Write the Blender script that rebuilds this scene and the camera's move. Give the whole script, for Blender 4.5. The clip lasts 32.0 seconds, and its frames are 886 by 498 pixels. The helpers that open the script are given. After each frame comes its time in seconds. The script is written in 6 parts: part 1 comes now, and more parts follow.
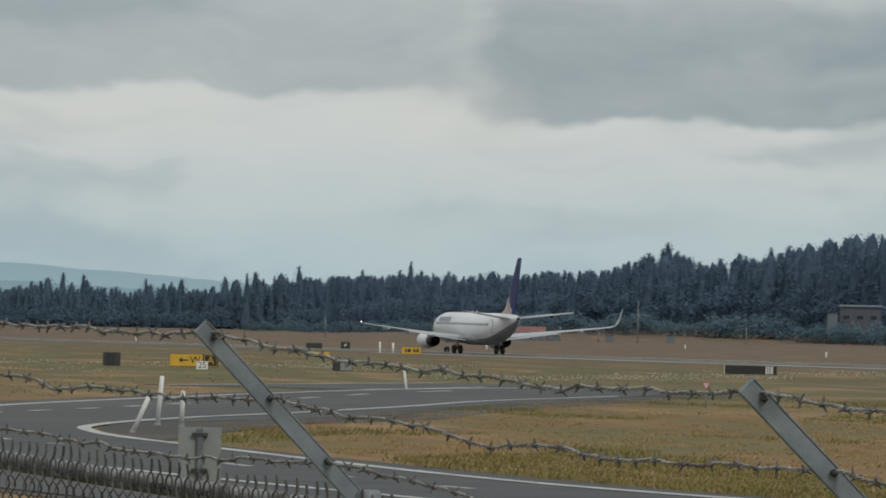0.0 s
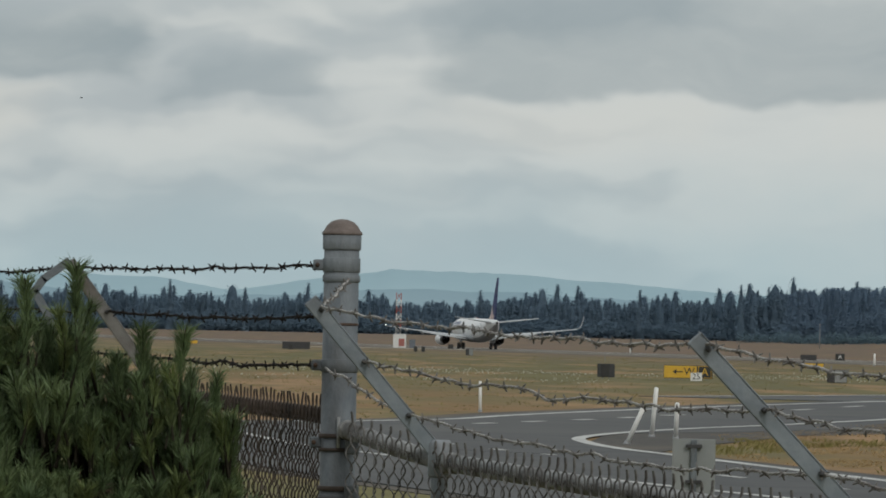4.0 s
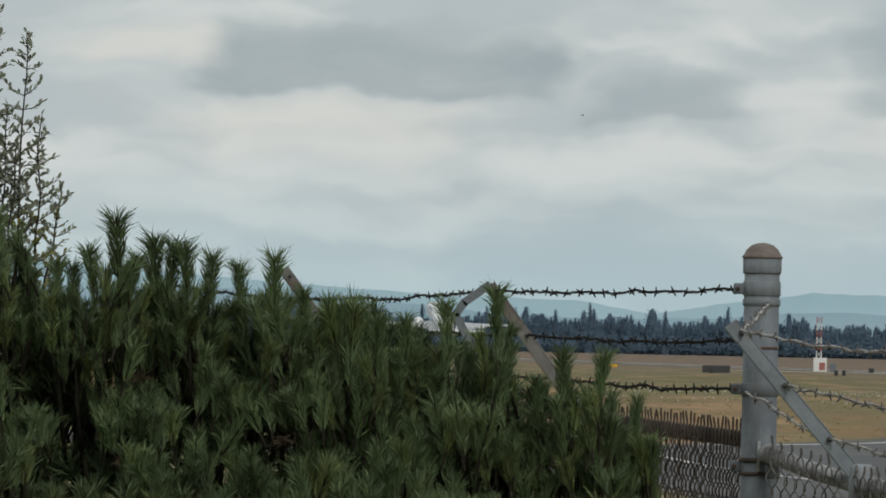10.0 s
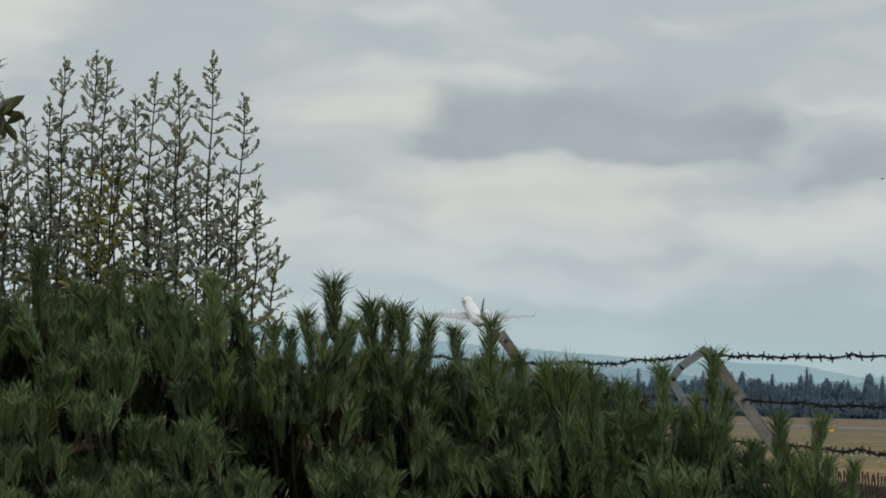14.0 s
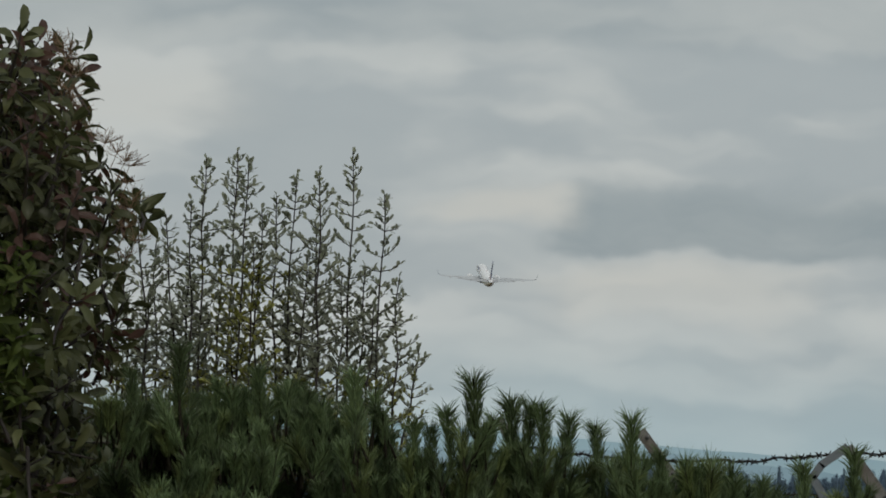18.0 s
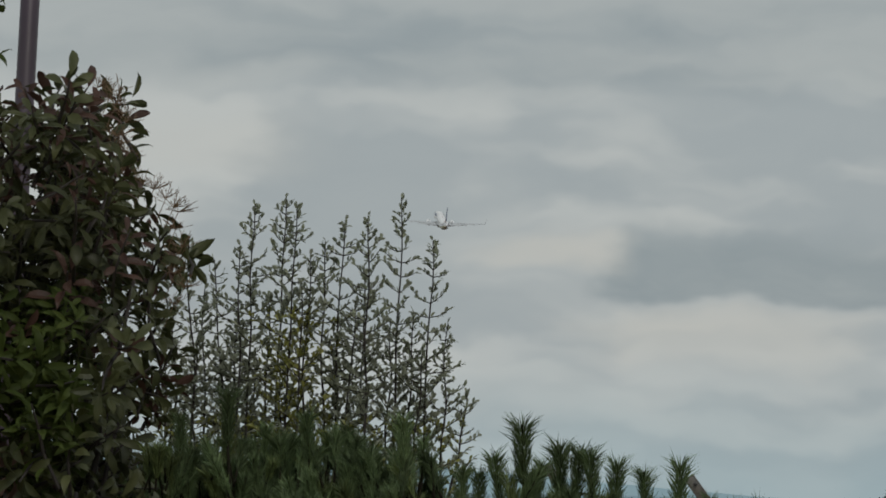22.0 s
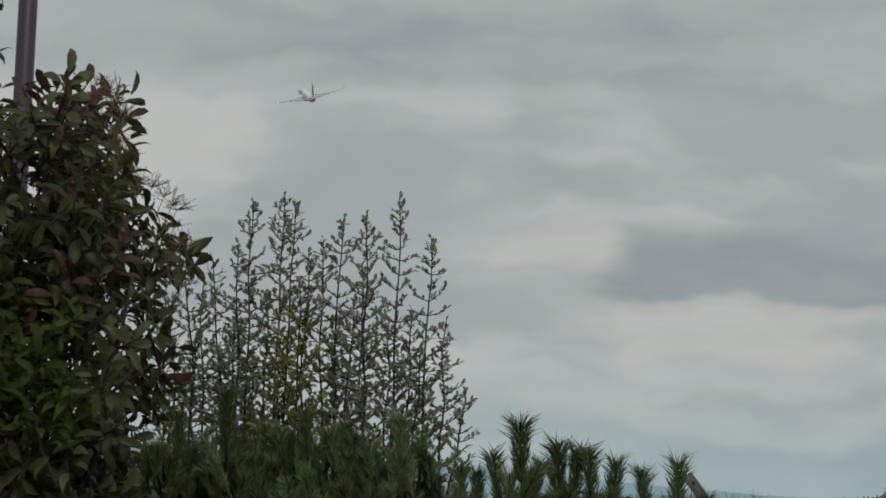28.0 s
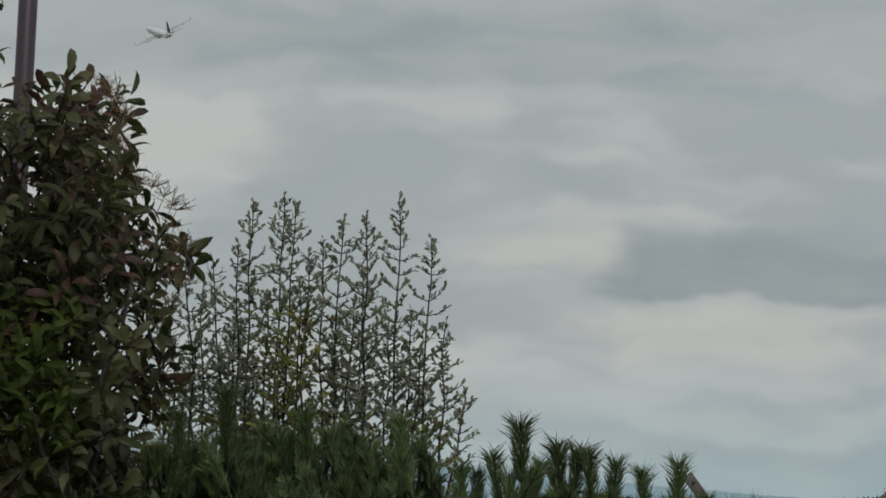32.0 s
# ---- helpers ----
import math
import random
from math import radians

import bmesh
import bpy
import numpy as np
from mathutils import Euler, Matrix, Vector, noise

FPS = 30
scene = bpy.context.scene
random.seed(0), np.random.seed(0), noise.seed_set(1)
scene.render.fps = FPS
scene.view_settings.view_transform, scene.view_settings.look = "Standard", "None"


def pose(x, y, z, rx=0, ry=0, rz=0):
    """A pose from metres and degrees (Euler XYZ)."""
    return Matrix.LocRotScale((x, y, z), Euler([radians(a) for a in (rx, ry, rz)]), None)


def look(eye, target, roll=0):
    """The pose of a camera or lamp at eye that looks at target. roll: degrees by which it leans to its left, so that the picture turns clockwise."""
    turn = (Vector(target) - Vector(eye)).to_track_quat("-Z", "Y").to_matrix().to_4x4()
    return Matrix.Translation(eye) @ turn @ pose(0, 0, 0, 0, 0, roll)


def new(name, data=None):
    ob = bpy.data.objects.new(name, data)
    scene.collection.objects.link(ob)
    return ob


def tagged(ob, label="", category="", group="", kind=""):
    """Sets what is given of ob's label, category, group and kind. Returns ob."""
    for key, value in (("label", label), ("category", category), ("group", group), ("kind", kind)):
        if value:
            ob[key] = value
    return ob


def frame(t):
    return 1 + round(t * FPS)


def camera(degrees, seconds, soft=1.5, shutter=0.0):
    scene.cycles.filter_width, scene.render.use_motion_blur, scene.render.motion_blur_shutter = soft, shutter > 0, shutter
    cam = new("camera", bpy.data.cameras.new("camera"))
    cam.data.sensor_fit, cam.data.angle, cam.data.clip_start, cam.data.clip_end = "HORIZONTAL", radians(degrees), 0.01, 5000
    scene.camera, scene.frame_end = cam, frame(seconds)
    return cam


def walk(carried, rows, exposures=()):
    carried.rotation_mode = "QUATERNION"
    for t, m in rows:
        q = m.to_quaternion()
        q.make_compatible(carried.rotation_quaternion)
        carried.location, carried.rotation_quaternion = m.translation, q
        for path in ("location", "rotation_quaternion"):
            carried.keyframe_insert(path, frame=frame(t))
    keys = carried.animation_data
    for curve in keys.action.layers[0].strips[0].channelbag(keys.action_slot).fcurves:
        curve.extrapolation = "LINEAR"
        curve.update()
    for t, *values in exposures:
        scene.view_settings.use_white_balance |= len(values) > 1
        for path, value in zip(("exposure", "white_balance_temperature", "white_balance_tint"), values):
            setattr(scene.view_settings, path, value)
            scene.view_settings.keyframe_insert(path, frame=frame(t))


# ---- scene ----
# The viewer stands on a low bank, 3.45 m above the airfield (z = 0), and pans from the runway to the left.
EYE = Vector((0, 0, 3.45))
cam = camera(9.43, 32.0, soft=1.8)


def view(bearing, rise, lean):
    """A pose of the camera at the viewer's place: bearing clockwise from +y, rise above the level, degrees."""
    a, e = radians(bearing), radians(rise)
    return look(EYE, EYE + 100 * Vector((math.sin(a) * math.cos(e), math.cos(a) * math.cos(e), math.sin(e))), lean)


walk(cam, [(t, view(b, e, r)) for t, b, e, r in (
    (0, 7.065, 0.832, 1.09), (0.5, 6.226, 0.834, 1.11), (1, 5.450, 0.828, 1.12), (1.5, 4.736, 0.832, 1.13), (2, 4.038, 0.837, 1.14), (2.5, 3.403, 0.843, 1.15),
    (3, 2.814, 0.840, 1.16), (3.5, 2.298, 0.847, 1.17), (5.5, 0.388, 0.863, 1.19), (6, -0.000, 0.874, 1.20), (6.5, -0.360, 0.884, 1.21), (7, -0.776, 0.912, 1.21),
    (7.5, -1.183, 0.950, 1.22), (8, -1.543, 0.970, 1.22), (8.5, -1.839, 0.973, 1.23), (9, -2.106, 0.986, 1.23), (9.5, -2.374, 0.989, 1.24), (10, -2.688, 1.010, 1.24),
    (10.5, -3.001, 1.031, 1.25), (11, -3.324, 1.070, 1.26), (11.5, -3.676, 1.154, 1.27), (12, -3.991, 1.267, 1.27), (12.5, -4.283, 1.387, 1.28), (13, -4.547, 1.489, 1.29),
    (13.5, -4.769, 1.567, 1.30), (14, -5.009, 1.644, 1.31), (14.5, -5.239, 1.712, 1.32), (15, -5.535, 1.845, 1.33), (15.5, -5.788, 2.018, 1.35), (17.5, -6.430, 2.529, 1.39),
    (18, -6.533, 2.648, 1.40), (18.5, -6.638, 2.755, 1.41), (19, -6.766, 2.903, 1.42), (19.5, -6.879, 3.028, 1.43), (20, -6.962, 3.090, 1.44), (20.5, -7.036, 3.124, 1.45),
    (21, -7.079, 3.141, 1.45), (21.5, -7.079, 3.141, 1.45), (22, -7.063, 3.126, 1.45), (22.5, -7.054, 3.115, 1.45), (23, -7.051, 3.115, 1.45), (23.5, -7.051, 3.110, 1.45),
    (25.5, -7.044, 3.106, 1.44), (27.5, -7.044, 3.106, 1.44), (32, -7.044, 3.106, 1.44),
)], exposures=((0, -0.05), (6, -0.05), (12, 0.12), (14, 0.05), (17.5, -0.2), (20, -0.35), (32, -0.35)))

# ---- world: an overcast sky, its clouds laid out by bearing and height above the horizon ----
world = bpy.data.worlds.new("overcast_sky")
scene.world = world
world.use_nodes = True
wn, wl = world.node_tree.nodes, world.node_tree.links
wn.clear()


def wmath(op, a, b=None, c=None, clamp=False):
    n = wn.new("ShaderNodeMath")
    n.operation, n.use_clamp = op, clamp
    for i, v in enumerate((a, b, c)):
        if v is None:
            continue
        if isinstance(v, (int, float)):
            n.inputs[i].default_value = v
        else:
            wl.new(v, n.inputs[i])
    return n.outputs[0]


def wstep(v, lo, hi):
    n = wn.new("ShaderNodeMapRange")
    n.interpolation_type, n.clamp = "SMOOTHERSTEP", True
    wl.new(v, n.inputs[0])
    n.inputs[1].default_value, n.inputs[2].default_value = lo, hi
    return n.outputs[0]


def wnoise(bearing, height, sx, sz, scale, detail, seed):
    comb = wn.new("ShaderNodeCombineXYZ")
    wl.new(wmath("MULTIPLY", bearing, sx), comb.inputs[0])
    comb.inputs[1].default_value = seed
    wl.new(wmath("MULTIPLY", height, sz), comb.inputs[2])
    n = wn.new("ShaderNodeTexNoise")
    n.inputs["Scale"].default_value, n.inputs["Detail"].default_value, n.inputs["Roughness"].default_value = scale, detail, 0.55
    wl.new(comb.outputs[0], n.inputs["Vector"])
    return n.outputs[0]


def wmix(fac, a, b):
    n = wn.new("ShaderNodeMix")
    n.data_type = "RGBA"
    wl.new(fac, n.inputs[0]) if not isinstance(fac, (int, float)) else setattr(n.inputs[0], "default_value", fac)
    for i, v in ((6, a), (7, b)):
        if isinstance(v, tuple):
            n.inputs[i].default_value = (*v, 1)
        else:
            wl.new(v, n.inputs[i])
    return n.outputs[2]


coord = wn.new("ShaderNodeTexCoord")
sep = wn.new("ShaderNodeSeparateXYZ")
wl.new(coord.outputs["Generated"], sep.inputs[0])
az = wmath("MULTIPLY", wmath("ARCTAN2", sep.outputs[0], sep.outputs[1]), 57.2958)
el = wmath("MULTIPLY", wmath("ARCSINE", sep.outputs[2]), 57.2958)
w1 = wmath("SUBTRACT", wnoise(az, el, 1.0, 1.6, 0.7, 3.5, 3.1), 0.5)
w2 = wmath("SUBTRACT", wnoise(az, el, 1.0, 1.6, 0.6, 3.5, 8.7), 0.5)
azw = wmath("ADD", az, wmath("MULTIPLY", w1, 1.8))
elw = wmath("ADD", el, wmath("MULTIPLY", w2, 0.9))
azp = wmath("ADD", az, wmath("MULTIPLY", w1, 1.8))
elp = wmath("ADD", el, wmath("MULTIPLY", w2, 0.75))
# soft horizontal layers and fine billows
layers = wnoise(azw, elw, 0.30, 1.25, 0.9, 2.5, 1.7)
billow = wnoise(azw, elw, 0.8, 2.2, 1.0, 4.5, 5.5)
shade = wmath("ADD", wmath("MULTIPLY", wstep(layers, 0.36, 0.68), 0.75), wmath("MULTIPLY", billow, 0.25))
low = wstep(elw, -0.2, 2.6)
bright = wmix(low, (0.450, 0.572, 0.604), (0.66, 0.688, 0.668))
grey = wmix(low, (0.395, 0.515, 0.556), (0.422, 0.477, 0.498))
sky = wmix(shade, bright, grey)
# (bearing from, to, soft edge; height of the foot, its edge, top, its edge; weight): the larger dark clouds
for b0, b1, bs, e0, es, e1, ts, weight in (
    (-5.5, -1.5, 0.35, 2.66, 0.09, 3.35, 0.3, 0.62), (-1.1, 0.5, 0.25, 2.43, 0.07, 2.85, 0.2, 0.35),
    (1.8, 7.4, 0.5, 2.50, 0.09, 3.7, 0.5, 0.48), (7.5, 14.0, 0.5, 2.27, 0.08, 3.6, 0.5, 0.70),
    (-13.0, 2.0, 2.0, 4.85, 0.3, 6.8, 0.8, 0.35), (-6.4, -5.3, 0.5, 2.94, 0.12, 3.3, 0.12, -0.50),
    (6.2, 8.2, 0.6, 2.0, 0.2, 2.6, 0.3, -0.35), (-5.3, -2.6, 0.6, 2.0, 0.25, 2.6, 0.1, -0.45),
    (-12.5, -8.5, 0.8, 3.9, 0.2, 4.5, 0.25, -0.25), (2.0, 4.8, 0.5, 2.0, 0.2, 2.45, 0.1, -0.25),
    (-6.5, -5.5, 0.6, 3.00, 0.16, 3.22, 0.14, -0.5), (-5.6, -3.2, 0.8, 2.28, 0.15, 2.45, 0.15, -0.4),
):
    m = wmath("MULTIPLY", wstep(azp, b0 - bs, b0 + bs), wmath("SUBTRACT", 1.0, wstep(azp, b1 - bs, b1 + bs)))
    m = wmath("MULTIPLY", m, wmath("MULTIPLY", wstep(elp, e0 - es, e0 + es), wmath("SUBTRACT", 1.0, wstep(elp, e1 - ts, e1 + ts))))
    m = wmath("MULTIPLY", m, wmath("MULTIPLY_ADD", billow, 0.6 * abs(weight), 0.7 * abs(weight)), clamp=True)
    sky = wmix(m, sky, (0.245, 0.312, 0.345) if weight > 0 else (0.67, 0.67, 0.622))
nishita = wn.new("ShaderNodeTexSky")
nishita.sky_type, nishita.sun_disc = "NISHITA", False
nishita.sun_elevation, nishita.sun_rotation, nishita.air_density, nishita.dust_density = radians(39), radians(159), 1.0, 3.0
back_sky = wn.new("ShaderNodeBackground")
back_sky.inputs["Strength"].default_value = 0.05
wl.new(nishita.outputs[0], back_sky.inputs["Color"])
back_cloud = wn.new("ShaderNodeBackground")
wl.new(sky, back_cloud.inputs["Color"])
back_cloud.inputs["Strength"].default_value = 1.0
mixs = wn.new("ShaderNodeMixShader")
mixs.inputs[0].default_value = 0.93
wl.new(back_sky.outputs[0], mixs.inputs[1])
wl.new(back_cloud.outputs[0], mixs.inputs[2])
wout = wn.new("ShaderNodeOutputWorld")
wl.new(mixs.outputs[0], wout.inputs["Surface"])

# a veiled sun, high and behind the viewer's right shoulder
sun = new("sun", bpy.data.lights.new("sun", "SUN"))
sun.data.energy, sun.data.angle, sun.data.color = 1.05, radians(16), (1.0, 0.95, 0.88)
sun.matrix_world = look((28, -72, 62), (0, 0, 0))


# ---- materials ----
def rgb(c):
    return (*c, 1) if len(c) == 3 else c


def mat(name, a, b=None, rough=0.6, metal=0.0, scale=6.0, bump=0.0, bscale=None, c=None, cscale=0.6, island=0.0, coords="Object", spec=0.5, stretch=(1, 1, 1), obrand=0.0):
    """A surface whose colour wanders from a to b in a fine grain, towards c in large stains, with relief;
    island and obrand: how much the brightness differs from piece to piece."""
    m = bpy.data.materials.new(name)
    m.use_nodes = True
    n, l = m.node_tree.nodes, m.node_tree.links
    p = n["Principled BSDF"]
    p.inputs["Roughness"].default_value, p.inputs["Metallic"].default_value = rough, metal
    p.inputs["Specular IOR Level"].default_value = spec
    tc = n.new("ShaderNodeTexCoord")
    mp = n.new("ShaderNodeMapping")
    mp.inputs["Scale"].default_value = stretch
    l.new(tc.outputs[coords], mp.inputs[0])
    t = n.new("ShaderNodeTexNoise")
    t.inputs["Scale"].default_value, t.inputs["Detail"].default_value, t.inputs["Roughness"].default_value = scale, 6, 0.62
    l.new(mp.outputs[0], t.inputs["Vector"])
    ramp = n.new("ShaderNodeValToRGB")
    ramp.color_ramp.elements[0].position, ramp.color_ramp.elements[1].position = 0.34, 0.68
    ramp.color_ramp.elements[0].color, ramp.color_ramp.elements[1].color = rgb(a), rgb(b or a)
    l.new(t.outputs[0], ramp.inputs[0])
    out = ramp.outputs[0]
    if c:
        t2 = n.new("ShaderNodeTexNoise")
        t2.inputs["Scale"].default_value, t2.inputs["Detail"].default_value = cscale, 5
        l.new(mp.outputs[0], t2.inputs["Vector"])
        r2 = n.new("ShaderNodeMapRange")
        r2.inputs[1].default_value, r2.inputs[2].default_value = 0.48, 0.66
        l.new(t2.outputs[0], r2.inputs[0])
        mx = n.new("ShaderNodeMix")
        mx.data_type = "RGBA"
        l.new(r2.outputs[0], mx.inputs[0])
        l.new(out, mx.inputs[6])
        mx.inputs[7].default_value = rgb(c)
        out = mx.outputs[2]
    for k, node, socket in ((island, "ShaderNodeNewGeometry", "Random Per Island"), (obrand, "ShaderNodeObjectInfo", "Random")):
        if not k:
            continue
        src = n.new(node).outputs[socket]
        mr = n.new("ShaderNodeMapRange")
        mr.inputs[3].default_value, mr.inputs[4].default_value = 1 - k, 1 + k
        l.new(src, mr.inputs[0])
        hs = n.new("ShaderNodeHueSaturation")
        l.new(mr.outputs[0], hs.inputs["Value"])
        l.new(out, hs.inputs["Color"])
        out = hs.outputs[0]
    l.new(out, p.inputs["Base Color"])
    if bump:
        tb = n.new("ShaderNodeTexNoise")
        tb.inputs["Scale"].default_value, tb.inputs["Detail"].default_value = bscale or scale * 2, 4
        l.new(mp.outputs[0], tb.inputs["Vector"])
        bp = n.new("ShaderNodeBump")
        bp.inputs["Strength"].default_value, bp.inputs["Distance"].default_value = bump, 0.02
        l.new(tb.outputs[0], bp.inputs["Height"])
        l.new(bp.outputs[0], p.inputs["Normal"])
    return m


def glow(name, colour, strength):
    m = mat(name, colour)
    p = m.node_tree.nodes["Principled BSDF"]
    p.inputs["Emission Color"].default_value, p.inputs["Emission Strength"].default_value = rgb(colour), strength
    return m


def leafy_mat(name, a, b, share=0.4, **k):
    """A leaf surface that also lets light through."""
    m = mat(name, a, b, **k)
    n, l = m.node_tree.nodes, m.node_tree.links
    p = n["Principled BSDF"]
    tr = n.new("ShaderNodeBsdfTranslucent")
    src = p.inputs["Base Color"].links[0].from_socket
    l.new(src, tr.inputs["Color"])
    mx = n.new("ShaderNodeMixShader")
    mx.inputs[0].default_value = share
    l.new(p.outputs[0], mx.inputs[1])
    l.new(tr.outputs[0], mx.inputs[2])
    l.new(mx.outputs[0], n["Material Output"].inputs["Surface"])
    return m


RAIL = mat("pale_rail_steel", (0.17, 0.175, 0.18), (0.40, 0.41, 0.41), 0.6, 0.1, 30, 0.2, 60, (0.11, 0.10, 0.095), 9)
RUNWAY_SHEEN = mat("painted_runway_sheen", (0.26, 0.24, 0.21), (0.36, 0.335, 0.30), 0.8, 0, 0.2, c=(0.2, 0.17, 0.13), cscale=0.05)
ARM = mat("grey_arm_steel", (0.20, 0.235, 0.27), (0.28, 0.315, 0.345), 0.55, 0.1, 16, 0.12, 60, (0.17, 0.19, 0.21), 6)
ARM_RUST = mat("rust_stained_arm_steel", (0.15, 0.145, 0.14), (0.24, 0.235, 0.225), 0.65, 0.1, 14, 0.15, 60, (0.085, 0.052, 0.038), 5)
GALV = mat("galvanised_steel", (0.20, 0.225, 0.25), (0.28, 0.305, 0.33), 0.6, 0.2, 18, 0.15, 60, (0.17, 0.17, 0.17), 5)
GALV_POST = mat("weathered_post_steel", (0.098, 0.116, 0.134), (0.20, 0.222, 0.240), 0.65, 0.1, 14, 0.25, 70, (0.058, 0.058, 0.058), 6, stretch=(1, 1, 0.45))
CAP = mat("weathered_cap", (0.13, 0.105, 0.095), (0.20, 0.165, 0.15), 0.75, 0.1, 25, 0.25, 60)
RUST = mat("rusty_steel", (0.055, 0.035, 0.026), (0.12, 0.075, 0.055), 0.8, 0.2, 22, 0.3, 60, (0.05, 0.045, 0.045), 6)
WIRE_LIGHT = mat("bright_barbed_wire", (0.30, 0.29, 0.285), (0.48, 0.47, 0.46), 0.6, 0.1, 40, c=(0.17, 0.145, 0.135), cscale=9)
# near black: the wire's backlit look against the sky is put into its colour
WIRE_BACKLIT = mat("backlit_barbed_wire", (0.012, 0.011, 0.012), (0.026, 0.022, 0.022), 0.8, 0.0, 40, spec=0.2)
WIRE_MID = mat("dull_barb_wire", (0.10, 0.095, 0.09), (0.20, 0.19, 0.18), 0.7, 0.1, 40)
LINK_PALE = mat("pale_chain_link_wire", (0.085, 0.08, 0.076), (0.19, 0.18, 0.17), 0.65, 0.2, 30, c=(0.05, 0.042, 0.038), cscale=5)
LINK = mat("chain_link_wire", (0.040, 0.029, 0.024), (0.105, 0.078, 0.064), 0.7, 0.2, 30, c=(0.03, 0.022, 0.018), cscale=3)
ASPHALT = mat("asphalt", (0.062, 0.064, 0.067), (0.088, 0.090, 0.092), 0.9, 0, 0.35, 0.1, 3, (0.10, 0.10, 0.098), 0.035)
ASPHALT_OLD = mat("old_runway_asphalt", (0.120, 0.104, 0.084), (0.152, 0.130, 0.104), 0.9, 0, 0.2, c=(0.10, 0.095, 0.09), cscale=0.03)
PAINT_LINE = mat("worn_line_paint", (0.42, 0.42, 0.41), (0.62, 0.62, 0.60), 0.7, 0, 1.2, c=(0.36, 0.36, 0.35), cscale=0.3)
GRAVEL = mat("gravel_shoulder", (0.045, 0.042, 0.04), (0.09, 0.08, 0.07), 0.95, 0, 1.4, 0.5, 4, (0.12, 0.10, 0.075), 0.12)
BLADE_DRY = leafy_mat("dry_grass_blades", (0.36, 0.245, 0.115), (0.48, 0.34, 0.17), 0.3, rough=0.9, scale=0.12, island=0.15)
BLADE_GREEN = leafy_mat("green_grass_blades", (0.20, 0.18, 0.06), (0.27, 0.235, 0.085), 0.3, rough=0.9, scale=0.12, island=0.15)
FLOWER = mat("white_wild_flowers", (0.50, 0.50, 0.40), (0.62, 0.62, 0.52), 0.8, 0, 3)
# far foliage: blue airlight is mixed into the leaf colours
CONIFER = leafy_mat("hazed_conifer_needles", (0.160, 0.230, 0.300), (0.185, 0.258, 0.328), 0.5, rough=1.0, scale=0.1, island=0.03, spec=0.0)
CONIFER_MID = leafy_mat("hazed_slope_needles", (0.152, 0.220, 0.300), (0.178, 0.250, 0.330), 0.5, rough=1.0, scale=0.1, island=0.03, spec=0.0)
BROADLEAF = leafy_mat("hazed_broadleaf_crowns", (0.146, 0.220, 0.268), (0.174, 0.246, 0.284), 0.45, rough=1.0, scale=0.3, island=0.05, spec=0.0)
PINE_NEEDLE = mat("pine_needles", (0.060, 0.097, 0.043), (0.130, 0.178, 0.077), 0.55, 0, 9, island=0.45, obrand=0.35, spec=0.3)
PINE_FRESH = mat("fresh_pine_needles", (0.072, 0.104, 0.036), (0.135, 0.168, 0.060), 0.55, 0, 9, island=0.4, obrand=0.3, spec=0.3)
PINE_BARK = mat("pine_bark", (0.014, 0.013, 0.009), (0.026, 0.023, 0.016), 0.95, 0, 30, 0.4, 60, spec=0.1)
DRY_NEEDLE = mat("dead_pine_needles", (0.035, 0.024, 0.014), (0.07, 0.045, 0.024), 0.8, 0, 40, island=0.3)
PINE_BUD = mat("pine_bud", (0.14, 0.085, 0.05), (0.20, 0.13, 0.07), 0.7, 0, 60)
TWIG_LEAF = leafy_mat("small_grey_green_leaves", (0.20, 0.22, 0.16), (0.31, 0.33, 0.24), 0.45, rough=0.5, scale=14, island=0.3)
TWIG_LEAF_Y = leafy_mat("small_yellow_green_leaves", (0.20, 0.21, 0.045), (0.28, 0.28, 0.075), 0.35, rough=0.5, scale=14, island=0.25)
TWIG_BARK = mat("dark_twig_bark", (0.022, 0.018, 0.017), (0.042, 0.034, 0.030), 0.8, 0, 40)
PHOT_LEAF = leafy_mat("dark_photinia_leaf", (0.046, 0.054, 0.024), (0.088, 0.094, 0.042), 0.28, rough=0.45, scale=8, obrand=0.45, spec=0.25)
PHOT_YOUNG = leafy_mat("light_photinia_leaf", (0.036, 0.054, 0.012), (0.068, 0.090, 0.022), 0.3, rough=0.55, scale=8, obrand=0.4, spec=0.18)
PHOT_RED = leafy_mat("reddish_photinia_leaf", (0.058, 0.032, 0.026), (0.096, 0.054, 0.040), 0.3, rough=0.5, scale=8, obrand=0.3, spec=0.3)
LAMP_PAINT = mat("brown_pole_paint", (0.046, 0.030, 0.050), (0.066, 0.046, 0.066), 0.45, 0, 5, 0.05, 30, (0.042, 0.03, 0.04), 1.2)
WHITE_PAINT = mat("white_paint", (0.68, 0.68, 0.66), (0.80, 0.80, 0.78), 0.45, 0, 2, c=(0.60, 0.59, 0.56), cscale=0.5)
JET_WHITE = mat("aircraft_white_paint", (0.84, 0.85, 0.86), (0.90, 0.90, 0.91), 0.3, 0, 0.6, c=(0.78, 0.78, 0.79), cscale=0.15)
JET_GREY = mat("aircraft_grey_paint", (0.30, 0.31, 0.33), (0.36, 0.37, 0.39), 0.35, 0, 0.6, c=(0.25, 0.255, 0.265), cscale=0.3)
JET_WING = mat("wing_grey_paint", (0.44, 0.46, 0.48), (0.52, 0.54, 0.56), 0.35, 0.1, 0.7, c=(0.40, 0.41, 0.42), cscale=0.25)
